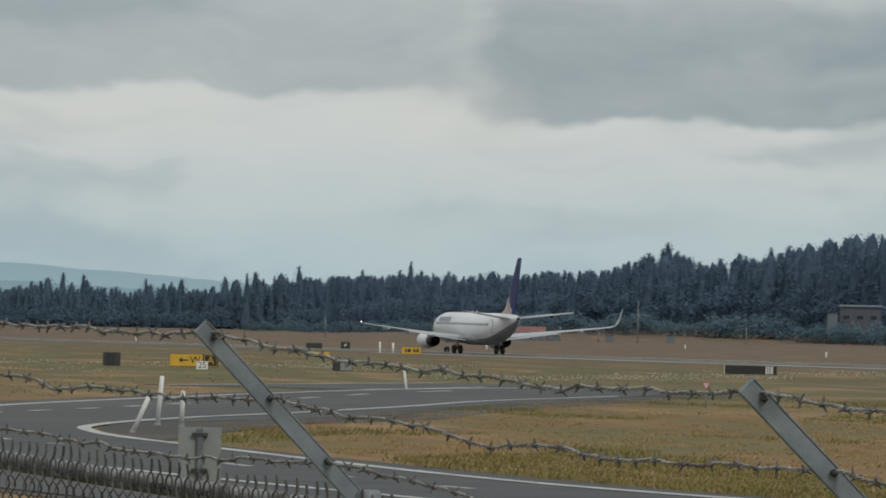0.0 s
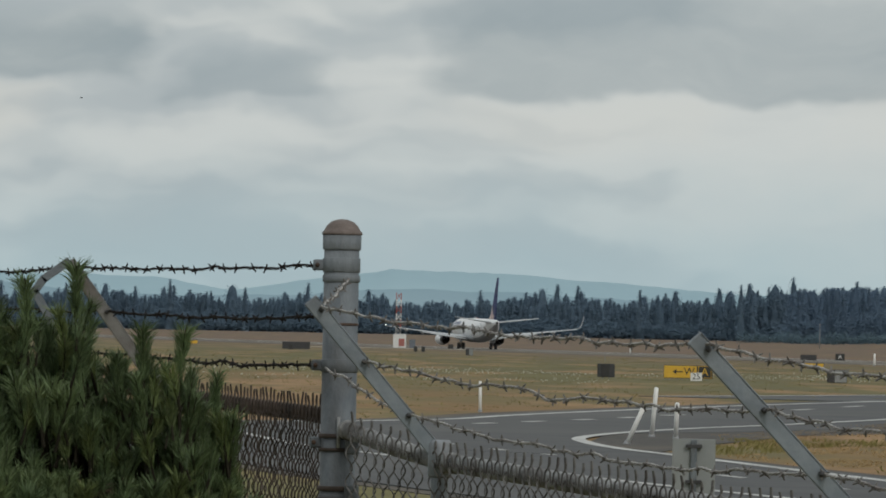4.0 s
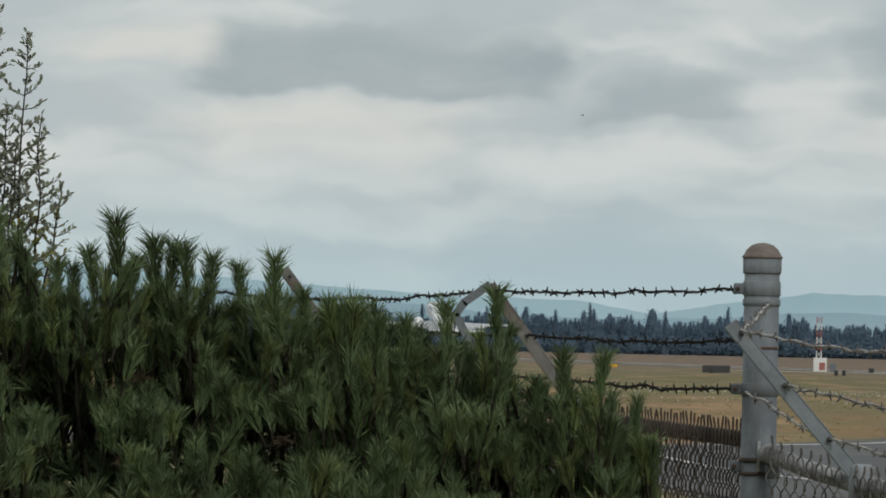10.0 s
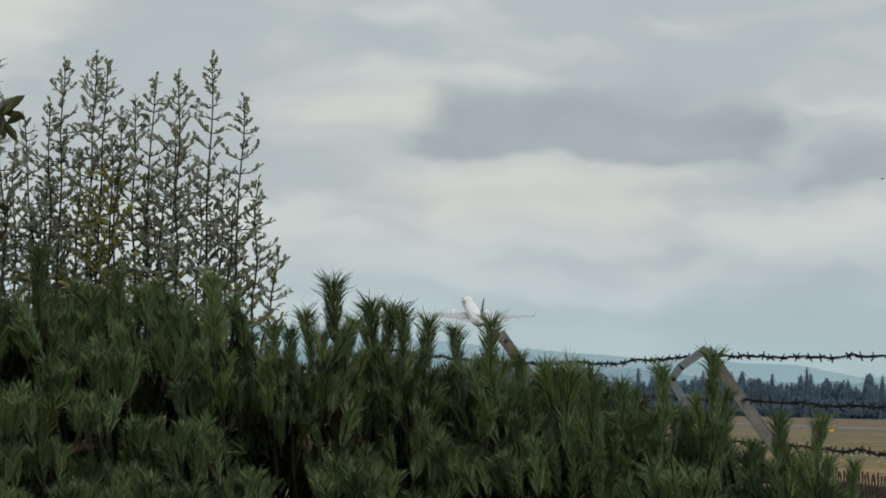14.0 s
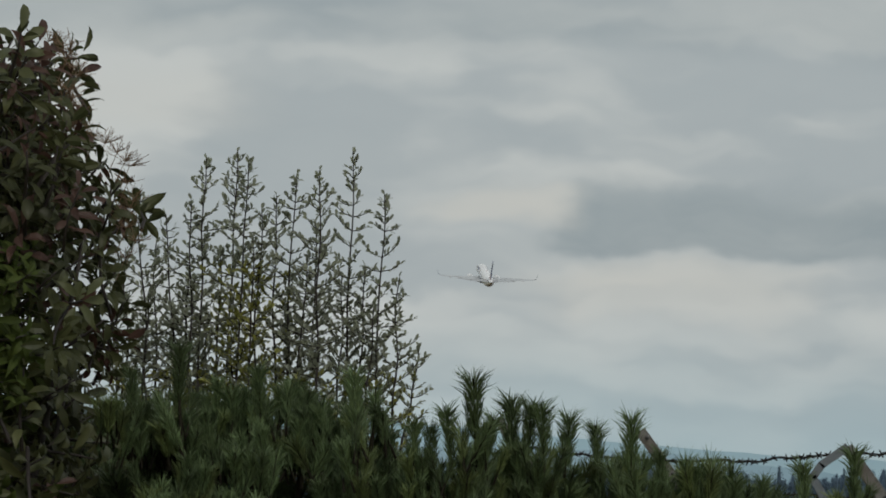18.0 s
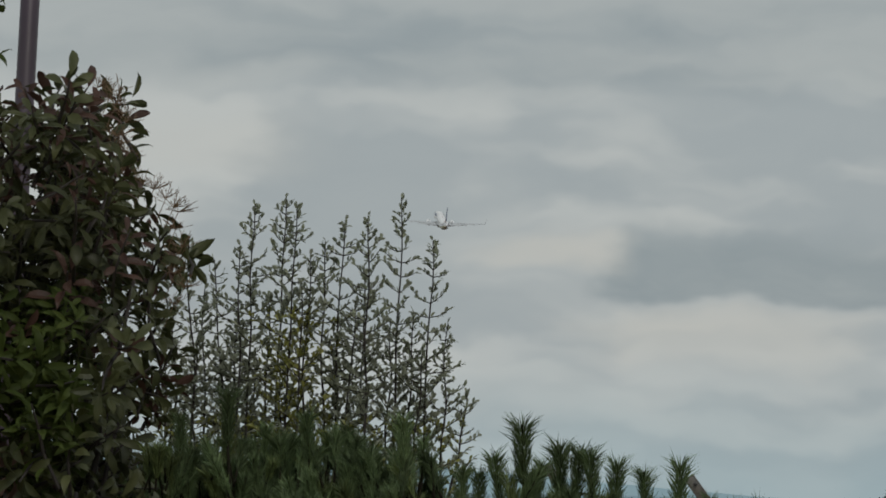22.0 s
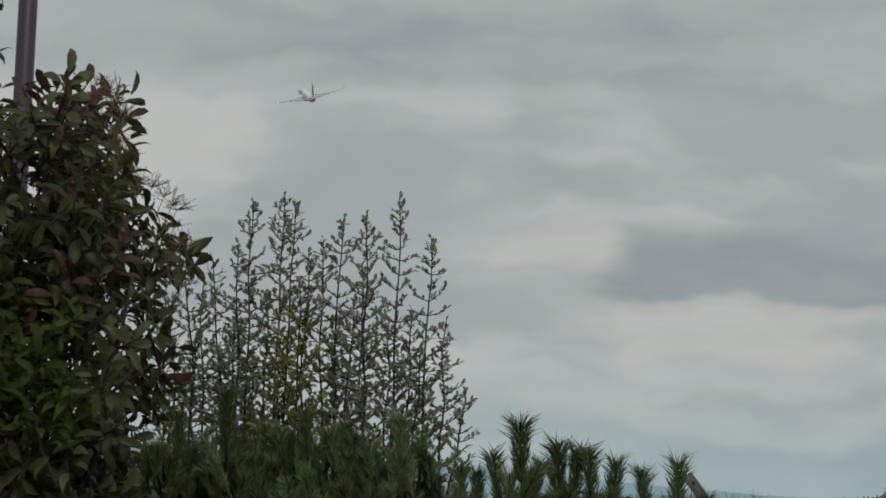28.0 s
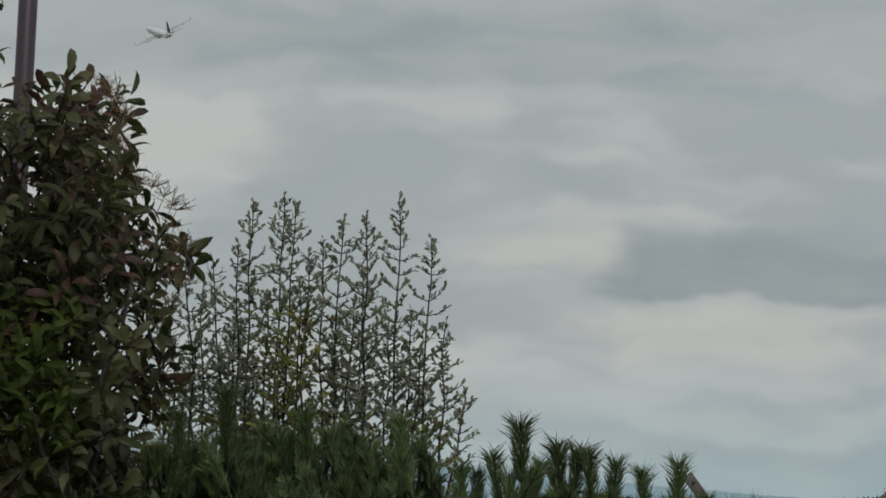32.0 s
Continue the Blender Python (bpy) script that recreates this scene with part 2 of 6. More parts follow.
JET_NAVY = mat("aircraft_navy_paint", (0.022, 0.034, 0.14), (0.030, 0.044, 0.165), 0.5, 0, 0.6, c=(0.03, 0.04, 0.13), cscale=0.3, spec=0.25)
JET_GLOBE = mat("pale_orange_tail_panel", (0.52, 0.36, 0.31), (0.66, 0.50, 0.45), 0.35, 0, 1.4, c=(0.36, 0.24, 0.26), cscale=0.9)
JET_NAME = mat("faded_blue_lettering_paint", (0.25, 0.29, 0.40), (0.32, 0.36, 0.46), 0.4, 0, 1.0)
METAL = mat("bare_metal", (0.42, 0.42, 0.43), (0.55, 0.55, 0.56), 0.3, 0.9, 2)
HOT_METAL = mat("dark_exhaust_metal", (0.026, 0.024, 0.023), (0.055, 0.05, 0.046), 0.5, 0.6, 3)
RUBBER = mat("tyre_rubber", (0.018, 0.018, 0.018), (0.03, 0.03, 0.03), 0.85, 0, 8)
GLASS_DARK = mat("dark_window_glass", (0.02, 0.023, 0.028), (0.03, 0.033, 0.038), 0.12, 0, 1)
CABIN_GLASS = mat("cabin_window_glass", (0.30, 0.31, 0.33), (0.40, 0.41, 0.43), 0.15, 0, 1)
SIGN_YELLOW = mat("yellow_sign_face", (0.60, 0.36, 0.03), (0.68, 0.42, 0.045), 0.5, 0, 2, c=(0.52, 0.31, 0.04), cscale=1)
SIGN_BLACK = mat("black_sign_face", (0.018, 0.018, 0.018), (0.03, 0.03, 0.028), 0.5, 0, 3)
SIGN_GREY = mat("grey_sign_metal", (0.26, 0.27, 0.28), (0.36, 0.37, 0.38), 0.5, 0.3, 4, c=(0.22, 0.22, 0.22), cscale=1.5)
BOARD = mat("sign_back_aluminium", (0.22, 0.235, 0.235), (0.28, 0.295, 0.295), 0.6, 0.1, 3, c=(0.2, 0.21, 0.205), cscale=1.2)
DARK_METAL = mat("dark_painted_metal", (0.035, 0.036, 0.038), (0.06, 0.06, 0.062), 0.6, 0.2, 4)
RED_PAINT = mat("red_paint", (0.36, 0.075, 0.06), (0.42, 0.115, 0.09), 0.5, 0, 3, c=(0.32, 0.14, 0.12), cscale=0.5)
RED_ROOF = mat("red_metal_roof", (0.20, 0.085, 0.08), (0.26, 0.12, 0.11), 0.6, 0, 0.6)
# both hill colours carry painted distance haze, the farther range the paler
HILL_FAR = mat("far_hills_haze_tint", (0.335, 0.47, 0.535), (0.365, 0.50, 0.56), 1.0, 0, 0.002, spec=0)
HILL_NEAR = mat("near_hills_haze_tint", (0.27, 0.385, 0.45), (0.31, 0.42, 0.48), 1.0, 0, 0.004, spec=0)
# pale render, darkened and blued to imitate haze over distant walls
WALL_HAZED = mat("hazed_wall_render", (0.13, 0.15, 0.175), (0.17, 0.19, 0.215), 0.8, 0, 0.8)
WALL_GREY = mat("grey_wall_cladding", (0.075, 0.085, 0.105), (0.10, 0.11, 0.13), 0.8, 0, 0.5)


# ---- mesh helpers ----
def mesh_of(name, verts, faces, material, smooth=False):
    me = bpy.data.meshes.new(name)
    me.from_pydata([tuple(v) for v in verts], [], faces)
    if isinstance(material, (list, tuple)):
        for x in material:
            me.materials.append(x)
    else:
        me.materials.append(material)
    if smooth:
        me.polygons.foreach_set("use_smooth", [True] * len(me.polygons))
    me.update()
    return me


def part(name, bm, material, parent=None, label="", at=None, smooth=False):
    """One mesh object from a bmesh (or a ready mesh) under a thing or a part."""
    if isinstance(bm, bmesh.types.BMesh):
        me = bpy.data.meshes.new(name)
        bm.normal_update()
        bm.to_mesh(me)
        bm.free()
        me.materials.append(material)
        if smooth:
            me.polygons.foreach_set("use_smooth", [True] * len(me.polygons))
    else:
        me = bm
    ob = new(name, me)
    if parent is not None:
        ob.parent = parent
    if at is not None:
        ob.matrix_basis = at
    if label:
        ob["label"] = label
    return ob


def thing(name, label, category, at=None, group="", kind=""):
    ob = new(name)
    ob.empty_display_size = 0.2
    if at is not None:
        ob.matrix_basis = at
    return tagged(ob, label, category, group, kind)


def box(bm, x0, x1, y0, y1, z0, z1, bevel=0.0, m=None):
    """A box, its edges bevelled, added to bm."""
    r = bmesh.ops.create_cube(bm, size=1)
    vs = r["verts"]
    for v in vs:
        v.co = Vector((x0 + (v.co.x + 0.5) * (x1 - x0), y0 + (v.co.y + 0.5) * (y1 - y0), z0 + (v.co.z + 0.5) * (z1 - z0)))
    if bevel:
        es = {e for v in vs for e in v.link_edges}
        r = bmesh.ops.bevel(bm, geom=list(es), offset=bevel, segments=1, affect="EDGES")
        vs = list({v for f in r["faces"] for v in f.verts} | {v for v in vs if v.is_valid})
    if m is not None:
        for v in vs:
            v.co = m @ v.co
    return bm


def boxed(*a, **k):
    return box(bmesh.new(), *a, **k)


def frame_along(d):
    d = d.normalized()
    s = d.cross(Vector((0, 0, 1)) if abs(d.z) < 0.95 else Vector((1, 0, 0))).normalized()
    return s, s.cross(d).normalized()


def tube_data(verts, faces, pts, radii, sides=6, cap=True):
    """Adds a tube along pts to the lists verts and faces."""
    base = len(verts)
    n = len(pts)
    s = None
    for i, p in enumerate(pts):
        d = (pts[min(i + 1, n - 1)] - pts[max(i - 1, 0)])
        if d.length < 1e-9:
            d = Vector((0, 0, 1))
        d.normalize()
        if s is None:
            s, u = frame_along(d)
        else:
            s = s - d * s.dot(d)
            s.normalize()
            u = s.cross(d)
        r = radii[i] if hasattr(radii, "__len__") else radii
        for k in range(sides):
            a = 2 * math.pi * k / sides
            verts.append(p + s * (r * math.cos(a)) + u * (r * math.sin(a)))
    for i in range(n - 1):
        for k in range(sides):
            a, b = base + i * sides + k, base + i * sides + (k + 1) % sides
            faces.append((a, b, b + sides, a + sides))
    if cap:
        faces.append(tuple(base + k for k in range(sides))[::-1])
        faces.append(tuple(base + (n - 1) * sides + k for k in range(sides)))


def tube(name, pts, radii, material, sides=8, smooth=True):
    v, f = [], []
    tube_data(v, f, [Vector(p) for p in pts], radii, sides)
    return mesh_of(name, v, f, material, smooth)


def lathe(name, profile, material, sides=20, smooth=True):
    """A turned body about z from (radius, height) pairs."""
    v, f = [], []
    for r, z in profile:
        for k in range(sides):
            a = 2 * math.pi * k / sides
            v.append((r * math.cos(a), r * math.sin(a), z))
    for i in range(len(profile) - 1):
        for k in range(sides):
            a, b = i * sides + k, i * sides + (k + 1) % sides
            f.append((a, b, b + sides, a + sides))
    f.append(tuple(range(sides))[::-1])
    f.append(tuple((len(profile) - 1) * sides + k for k in range(sides)))
    return mesh_of(name, v, f, material, smooth)


# ---- ground: one sheet from the bank under the viewer to the horizon ----
RUN = Vector((-math.sin(radians(12.7)), math.cos(radians(12.7)), 0))      # the runway's heading
ACROSS = Vector((RUN.y, -RUN.x, 0))                                      # to the runway's far side
RUN_MID = 241.0                                                           # the runway's middle, metres across


def step(v, lo, hi):
    t = max(0.0, min(1.0, (v - lo) / (hi - lo)))
    return t * t * (3 - 2 * t)


def ground_z(x, y):
    far = math.hypot(x, y)
    bank = 1.75 - 0.55 * step(far, 6, 15) - 1.2 * step(far, 18, 48)
    if far > 60:
        bank = 0.0
    rise = max(0.0, far - 950) * 0.0003
    b = math.degrees(math.atan2(x, y))
    hill = 12.0 * step(b, 5.5, 12.0) * step(far, 1560, 1950) if y > 0 else 0.0
    return bank + rise + hill


def ground_sheet():
    bm_v, bm_f = [], []
    rings = [0.0, 3, 6, 8, 10, 12, 14, 16, 18, 22, 27, 33, 40, 48, 60, 80, 110, 150, 200, 260, 330, 400, 480, 560, 650, 750, 850, 950, 1080,
             1200, 1350, 1500, 1600, 1700, 1800, 1900, 2000, 2200, 2500, 2800, 3200, 3800, 4800]
    fan = sorted(set([-15 + i for i in range(0, 34)] + [20 + 10 * i for i in range(0, 33)]))
    cols = len(fan)
    for r in rings:
        for a in fan:
            x, y = r * math.sin(radians(a)), r * math.cos(radians(a))
            bm_v.append((x, y, ground_z(x, y)))
    for i in range(len(rings) - 1):
        for k in range(cols):
            a, b = i * cols + k, i * cols + (k + 1) % cols
            bm_f.append((a, b, b + cols, a + cols))
    return mesh_of("ground", bm_v, bm_f, GROUND_MAT, True)


def ground_material():
    m = mat("airfield_grass_ground", (0.20, 0.135, 0.065), (0.30, 0.205, 0.105), 0.95, 0, 0.5, 0.4, 4)
    n, l = m.node_tree.nodes, m.node_tree.links
    p = n["Principled BSDF"]
    tc = n.new("ShaderNodeTexCoord")
    dot = n.new("ShaderNodeVectorMath")
    dot.operation = "DOT_PRODUCT"
    l.new(tc.outputs["Object"], dot.inputs[0])
    dot.inputs[1].default_value = ACROSS
    big = n.new("ShaderNodeTexNoise")
    big.inputs["Scale"].default_value, big.inputs["Detail"].default_value = 0.03, 6
    l.new(tc.outputs["Object"], big.inputs["Vector"])
    add = n.new("ShaderNodeMath")
    add.operation = "MULTIPLY_ADD"
    l.new(big.outputs[0], add.inputs[0])
    add.inputs[1].default_value = 70.0
    l.new(dot.outputs["Value"], add.inputs[2])
    ramp = n.new("ShaderNodeValToRGB")
    mr = n.new("ShaderNodeMapRange")
    mr.inputs[1].default_value, mr.inputs[2].default_value = 35.0, 435.0
    l.new(add.outputs[0], mr.inputs[0])
    l.new(mr.outputs[0], ramp.inputs[0])
    stops = ((0.0, (0.13, 0.13, 0.03)), (0.065, (0.135, 0.13, 0.034)), (0.10, (0.235, 0.132, 0.046)), (0.16, (0.215, 0.125, 0.044)), (0.24, (0.122, 0.106, 0.034)), (0.38, (0.112, 0.098, 0.032)),
             (0.48, (0.128, 0.094, 0.044)), (0.58, (0.130, 0.089, 0.052)), (0.68, (0.138, 0.088, 0.060)), (1.0, (0.128, 0.083, 0.058)))
    e = ramp.color_ramp.elements
    e[0].position, e[0].color = stops[0][0], rgb(stops[0][1])
    e[1].position, e[1].color = stops[-1][0], rgb(stops[-1][1])
    for pos, colr in stops[1:-1]:
        e.new(pos).color = rgb(colr)
    fine = n.new("ShaderNodeTexNoise")
    fine.inputs["Scale"].default_value, fine.inputs["Detail"].default_value = 0.6, 8
    l.new(tc.outputs["Object"], fine.inputs["Vector"])
    mv = n.new("ShaderNodeMapRange")
    mv.inputs[1].default_value, mv.inputs[2].default_value, mv.inputs[3].default_value, mv.inputs[4].default_value = 0.3, 0.7, 0.82, 1.15
    l.new(fine.outputs[0], mv.inputs[0])
    hs = n.new("ShaderNodeHueSaturation")
    l.new(mv.outputs[0], hs.inputs["Value"])
    # greener and balder patches, a few metres to tens of metres wide
    colour = ramp.outputs[0]
    for size, lo, hi, paint in ((0.10, 0.50, 0.64, (0.145, 0.124, 0.038)), (0.15, 0.50, 0.64, (0.31, 0.185, 0.086)), (0.35, 0.54, 0.68, (0.135, 0.106, 0.036))):
        pn = n.new("ShaderNodeTexNoise")
        pn.inputs["Scale"].default_value, pn.inputs["Detail"].default_value = size, 5
        off = n.new("ShaderNodeVectorMath")
        off.inputs[1].default_value = (size * 900, 31, 0)
        deep = n.new("ShaderNodeVectorMath")
        deep.operation = "MULTIPLY"
        deep.inputs[1].default_value = (1.0, 0.2, 1.0)
        l.new(tc.outputs["Object"], deep.inputs[0])
        l.new(deep.outputs[0], off.inputs[0])
        l.new(off.outputs[0], pn.inputs["Vector"])
        pm = n.new("ShaderNodeMapRange")
        pm.inputs[1].default_value, pm.inputs[2].default_value, pm.inputs[4].default_value = lo, hi, 0.85
        l.new(pn.outputs[0], pm.inputs[0])
        near = n.new("ShaderNodeMapRange")
        near.inputs[1].default_value, near.inputs[2].default_value, near.inputs[3].default_value, near.inputs[4].default_value = 150, 215, 1.0, 0.5
        l.new(dot.outputs["Value"], near.inputs[0])
        mul = n.new("ShaderNodeMath")
        mul.operation = "MULTIPLY"
        l.new(pm.outputs[0], mul.inputs[0])
        l.new(near.outputs[0], mul.inputs[1])
        pmix = n.new("ShaderNodeMix")
        pmix.data_type = "RGBA"
        l.new(mul.outputs[0], pmix.inputs[0])
        l.new(colour, pmix.inputs[6])
        pmix.inputs[7].default_value = rgb(paint)
        colour = pmix.outputs[2]
    l.new(colour, hs.inputs["Color"])
    l.new(hs.outputs[0], p.inputs["Base Color"])
    return m


GROUND_MAT = ground_material()
tagged(new("ground", ground_sheet()), "dry yellow and brown airfield grass, sloping up to a low bank", "ground", kind="structure")


def smooth_line(ctrl, per=8):
    """Catmull-Rom points through ctrl."""
    c = [Vector((*p, 0)) if len(p) == 2 else Vector(p) for p in ctrl]
    c = [c[0] * 2 - c[1]] + c + [c[-1] * 2 - c[-2]]
    out = []
    for i in range(1, len(c) - 2):
        for k in range(per):
            t = k / per
            out.append(0.5 * ((2 * c[i]) + (c[i + 1] - c[i - 1]) * t + (2 * c[i - 1] - 5 * c[i] + 4 * c[i + 1] - c[i + 2]) * t * t
                              + (3 * c[i] - c[i - 1] - 3 * c[i + 1] + c[i + 2]) * t ** 3))
    out.append(c[-2])
    return out


def ribbon(name, pts, left, right, lift, material, thick=0.03):
    """A slab that follows pts on the ground, from left to right metres aside of it."""
    v, f = [], []
    n = len(pts)
    for i, p in enumerate(pts):
        d = (pts[min(i + 1, n - 1)] - pts[max(i - 1, 0)]).normalized()
        s = Vector((d.y, -d.x, 0))
        for off, dz in ((left, lift), (right, lift), (right, lift - thick), (left, lift - thick)):
            q = p + s * off
            v.append((q.x, q.y, ground_z(q.x, q.y) + dz))
    for i in range(n - 1):
        a = 4 * i
        for k in range(4):
            f.append((a + k, a + (k + 1) % 4, a + 4 + (k + 1) % 4, a + 4 + k))
    f.append((0, 3, 2, 1))
    f.append((4 * n - 4, 4 * n - 3, 4 * n - 2, 4 * n - 1))
    return mesh_of(name, v, f, material)


def slab(name, outline, lift, material, thick=0.03):
    """A flat slab with the given smooth outline."""
    n = len(outline)
    v = [(p.x, p.y, lift) for p in outline] + [(p.x, p.y, lift - thick) for p in outline]
    f = [tuple(range(n))] + [(i, n + i, n + (i + 1) % n, (i + 1) % n) for i in range(n)]
    return mesh_of(name, v, f, material)


# runway
mid = [ACROSS * RUN_MID + RUN * s for s in range(100, 1500, 50)]
runway = tagged(new("runway", ribbon("runway", mid, -19, 19, 0.03, ASPHALT_OLD)), "weathered grey asphalt runway with white edge lines", "runway", kind="structure")
# pale slab standing in for the sky's grazing reflection on the asphalt
part("concrete_margin", ribbon("concrete_margin", mid[:12], -18.5, -11.0, 0.045, RUNWAY_SHEEN, 0.01), None, runway, "pale strip painted for the sky's sheen on the runway")
part("edge_line", ribbon("edge_line", mid, 13.0, 14.2, 0.045, PAINT_LINE, 0.01), None, runway)
dash = [ribbon("centre_dash", [ACROSS * RUN_MID + RUN * (100 + 50 * i), ACROSS * RUN_MID + RUN * (136 + 50 * i)], -0.45, 0.45, 0.05, PAINT_LINE, 0.01) for i in range(8, 24)]
for d in dash:
    part("centre_dash", d, None, runway)

# the taxiway: a stem from the left that forks round an island of dry grass
far_mid = smooth_line([(-70, 196), (-30, 187), (-8, 182), (5, 187), (12.5, 199), (16.2, 213), (19.5, 225), (27.5, 251), (37.5, 280), (47, 304)], 6)
near_mid = smooth_line([(-12, 176), (1, 170), (5.2, 158), (7.6, 146), (10.2, 132), (12.6, 121), (15.2, 110.5), (19.5, 96), (26, 78)], 6)
link_mid = smooth_line([(26, 288), (36, 306), (46, 324)], 6)
island_edge = smooth_line([(43, 273), (33, 248), (26.5, 226), (20, 206), (15.6, 194), (12.2, 183), (10.0, 172.5), (9.7, 165), (10.2, 157), (11.4, 149), (13.9, 132), (15.4, 123), (17.4, 114.5), (20.5, 106), (26, 94)], 6)
shoulder = [ribbon("gravel_shoulder", far_mid, -9.6, 11.5, 0.012, GRAVEL, 0.02), ribbon("gravel_shoulder", near_mid, -5.4, 11.3, 0.016, GRAVEL, 0.02)]
for me in shoulder:
    tagged(new("gravel_shoulder", me), "dark gravel shoulder along the taxiway", "shoulder", kind="structure")
taxiway = tagged(new("taxiway", ribbon("taxiway", far_mid, -8.2, 8.0, 0.04, ASPHALT)), "dark grey asphalt taxiway that forks round a grass island", "taxiway", kind="structure")
part("near_branch", ribbon("near_branch", near_mid, -4.6, 10.7, 0.048, ASPHALT), None, taxiway)
tagged(new("gravel_patch", slab("gravel_patch", smooth_line([(9.9, 167), (11.5, 180), (15, 193), (20, 206), (26.2, 225), (33, 247), (41, 268), (44, 268), (36, 247), (29, 226), (24.6, 209), (20.6, 194), (16.6, 178), (14.4, 169.5), (12.4, 161), (11.0, 154), (10.4, 157)], 3), 0.03, GRAVEL, 0.02)), "dark bare gravel at the island's point", "gravel", kind="structure")
part("junction", slab("junction", smooth_line([(-9, 178), (0, 190), (9, 194), (14, 188), (12, 181), (9.9, 171), (9.8, 160), (9.5, 152), (6, 150), (0, 166), (-9, 176)], 3)[:-1], 0.054, ASPHALT), None, taxiway)
part("runway_link", ribbon("runway_link", link_mid, -7, 7, 0.035, ASPHALT), None, taxiway)
part("edge_line", ribbon("edge_line", far_mid[18:], -7.2, -6.75, 0.05, PAINT_LINE, 0.008), None, taxiway, "worn white edge line")
part("edge_line", ribbon("edge_line", island_edge, -0.22, 0.22, 0.066, PAINT_LINE, 0.008), None, taxiway, "worn white edge line")
near_line = smooth_line([(-3.4, 190), (-0.8, 168), (1.2, 152), (5.4, 134), (8.6, 120.5), (11.4, 110), (16, 95), (22, 80)], 6)
part("edge_line", ribbon("edge_line", near_line, -0.16, 0.16, 0.066, PAINT_LINE, 0.008), None, taxiway, "worn white edge line")
part("edge_line", ribbon("edge_line", link_mid, 5.6, 6.1, 0.047, PAINT_LINE, 0.008), None, taxiway, "worn white edge line")
part("edge_line", ribbon("edge_line", link_mid, -6.1, -5.6, 0.047, PAINT_LINE, 0.008), None, taxiway, "worn white edge line")
# broken centre lines
far_dashes = smooth_line([(6, 190), (9.5, 200), (13.2, 211), (17.2, 225), (24, 246), (31, 271), (44, 306)], 10)
for i in range(4, len(far_dashes) - 4, 6):
    part("centre_dash", ribbon("centre_dash", far_dashes[i:i + 3], -0.2, 0.2, 0.062, PAINT_LINE, 0.008), None, taxiway)
near_dashes = smooth_line([(4.6, 163), (6.6, 152), (8.6, 143.4), (11.6, 125.5), (14.2, 114), (18, 100)], 8)
for i in range(2, len(near_dashes) - 3, 5):
    part("centre_dash", ribbon("centre_dash", near_dashes[i:i + 2], -0.12, 0.12, 0.062, PAINT_LINE, 0.008), None, taxiway)


# ---- grass: tufts of blades, thickest where they stand nearest ----
def blades(name, spots, material, height, lean, seed, width=0.012, per=7):
    """Tufts at spots, every tuft of several bent blades."""
    rnd = random.Random(seed)
    v, f = [], []
    for x, y, k in spots:
        z = ground_z(x, y)
        for _ in range(per):
            a, h = rnd.uniform(0, 6.283), height * k * rnd.uniform(0.4, 1.2)
            bx, by = x + rnd.uniform(-0.22, 0.22) * k, y + rnd.uniform(-0.22, 0.22) * k
            lx, ly = math.cos(a) * h * lean, math.sin(a) * h * lean
            w = width * k * rnd.uniform(0.7, 1.4)
            b = len(v)
            v += [(bx - w, by, z), (bx + w, by, z), (bx, by + w, z), (bx + lx * 0.4 - w * 0.7, by + ly * 0.4, z + h * 0.6), (bx + lx * 0.4 + w * 0.7, by + ly * 0.4, z + h * 0.6),
                  (bx + lx, by + ly, z + h)]
            f += [(b, b + 1, b + 4, b + 3), (b + 1, b + 2, b + 4), (b + 2, b, b + 3), (b + 3, b + 4, b + 5), (b + 2, b + 3, b + 4)]
    return mesh_of(name, v, f, material)


def inside_island(x, y):
    """On the dry grass between the two branches."""
    if not 88 < y < 330:
        return False
    up = float(np.interp(y, (95, 166, 183, 206, 226, 248, 273, 330), (70, 14.5, 15.2, 22.5, 28.6, 35.4, 45.5, 70)))
    lo = float(np.interp(y, (88, 94, 106, 114, 123, 132, 149, 160, 166), (32, 28, 22.5, 18.8, 16.6, 15.2, 13.2, 12.8, 14.5)))
    return x > (lo if y < 166 else up)


rg = random.Random(11)
near_spots, green_spots = [], []
while len(near_spots) < 5000:
    y = 92 + 190 * rg.random() ** 1.5
    x = y * math.tan(radians(rg.uniform(1.5, 12.6)))
    if inside_island(x, y):
        g = noise.noise((x * 0.12, y * 0.05, 2.0)) + (0.28 if 100 < y < 145 and x < 27 else 0)
        (green_spots if g > 0.26 else near_spots if noise.noise((x * 0.5, y * 0.14, 5.0)) > -0.1 else []).append((x, y, rg.uniform(0.8, 1.5)))
tagged(new("dry_grass", blades("dry_grass", near_spots, BLADE_DRY, 0.055, 1.6, 3, 0.008, 5)), "dry golden grass on the taxiway island", "grass", kind="stuff")
tagged(new("green_grass", blades("green_grass", green_spots, BLADE_GREEN, 0.10, 1.0, 4, 0.009, 6)), "patches of greener grass on the taxiway island", "grass", kind="stuff")
mid_spots = []
for _ in range(9000):
    q, s = rg.uniform(48, 216), rg.uniform(150, 700)
    p = ACROSS * q + RUN * s
    if -9 < math.degrees(math.atan2(p.x, p.y)) < 12.6:
        up = float(np.interp(p.y, (180, 199, 215, 227, 253, 282, 320, 420), (-2, 4.5, 7.5, 10.5, 19, 29, 44, 100)))
        if p.x < up - 1.5:
            mid_spots.append((p.x, p.y, rg.uniform(1.0, 2.0)))
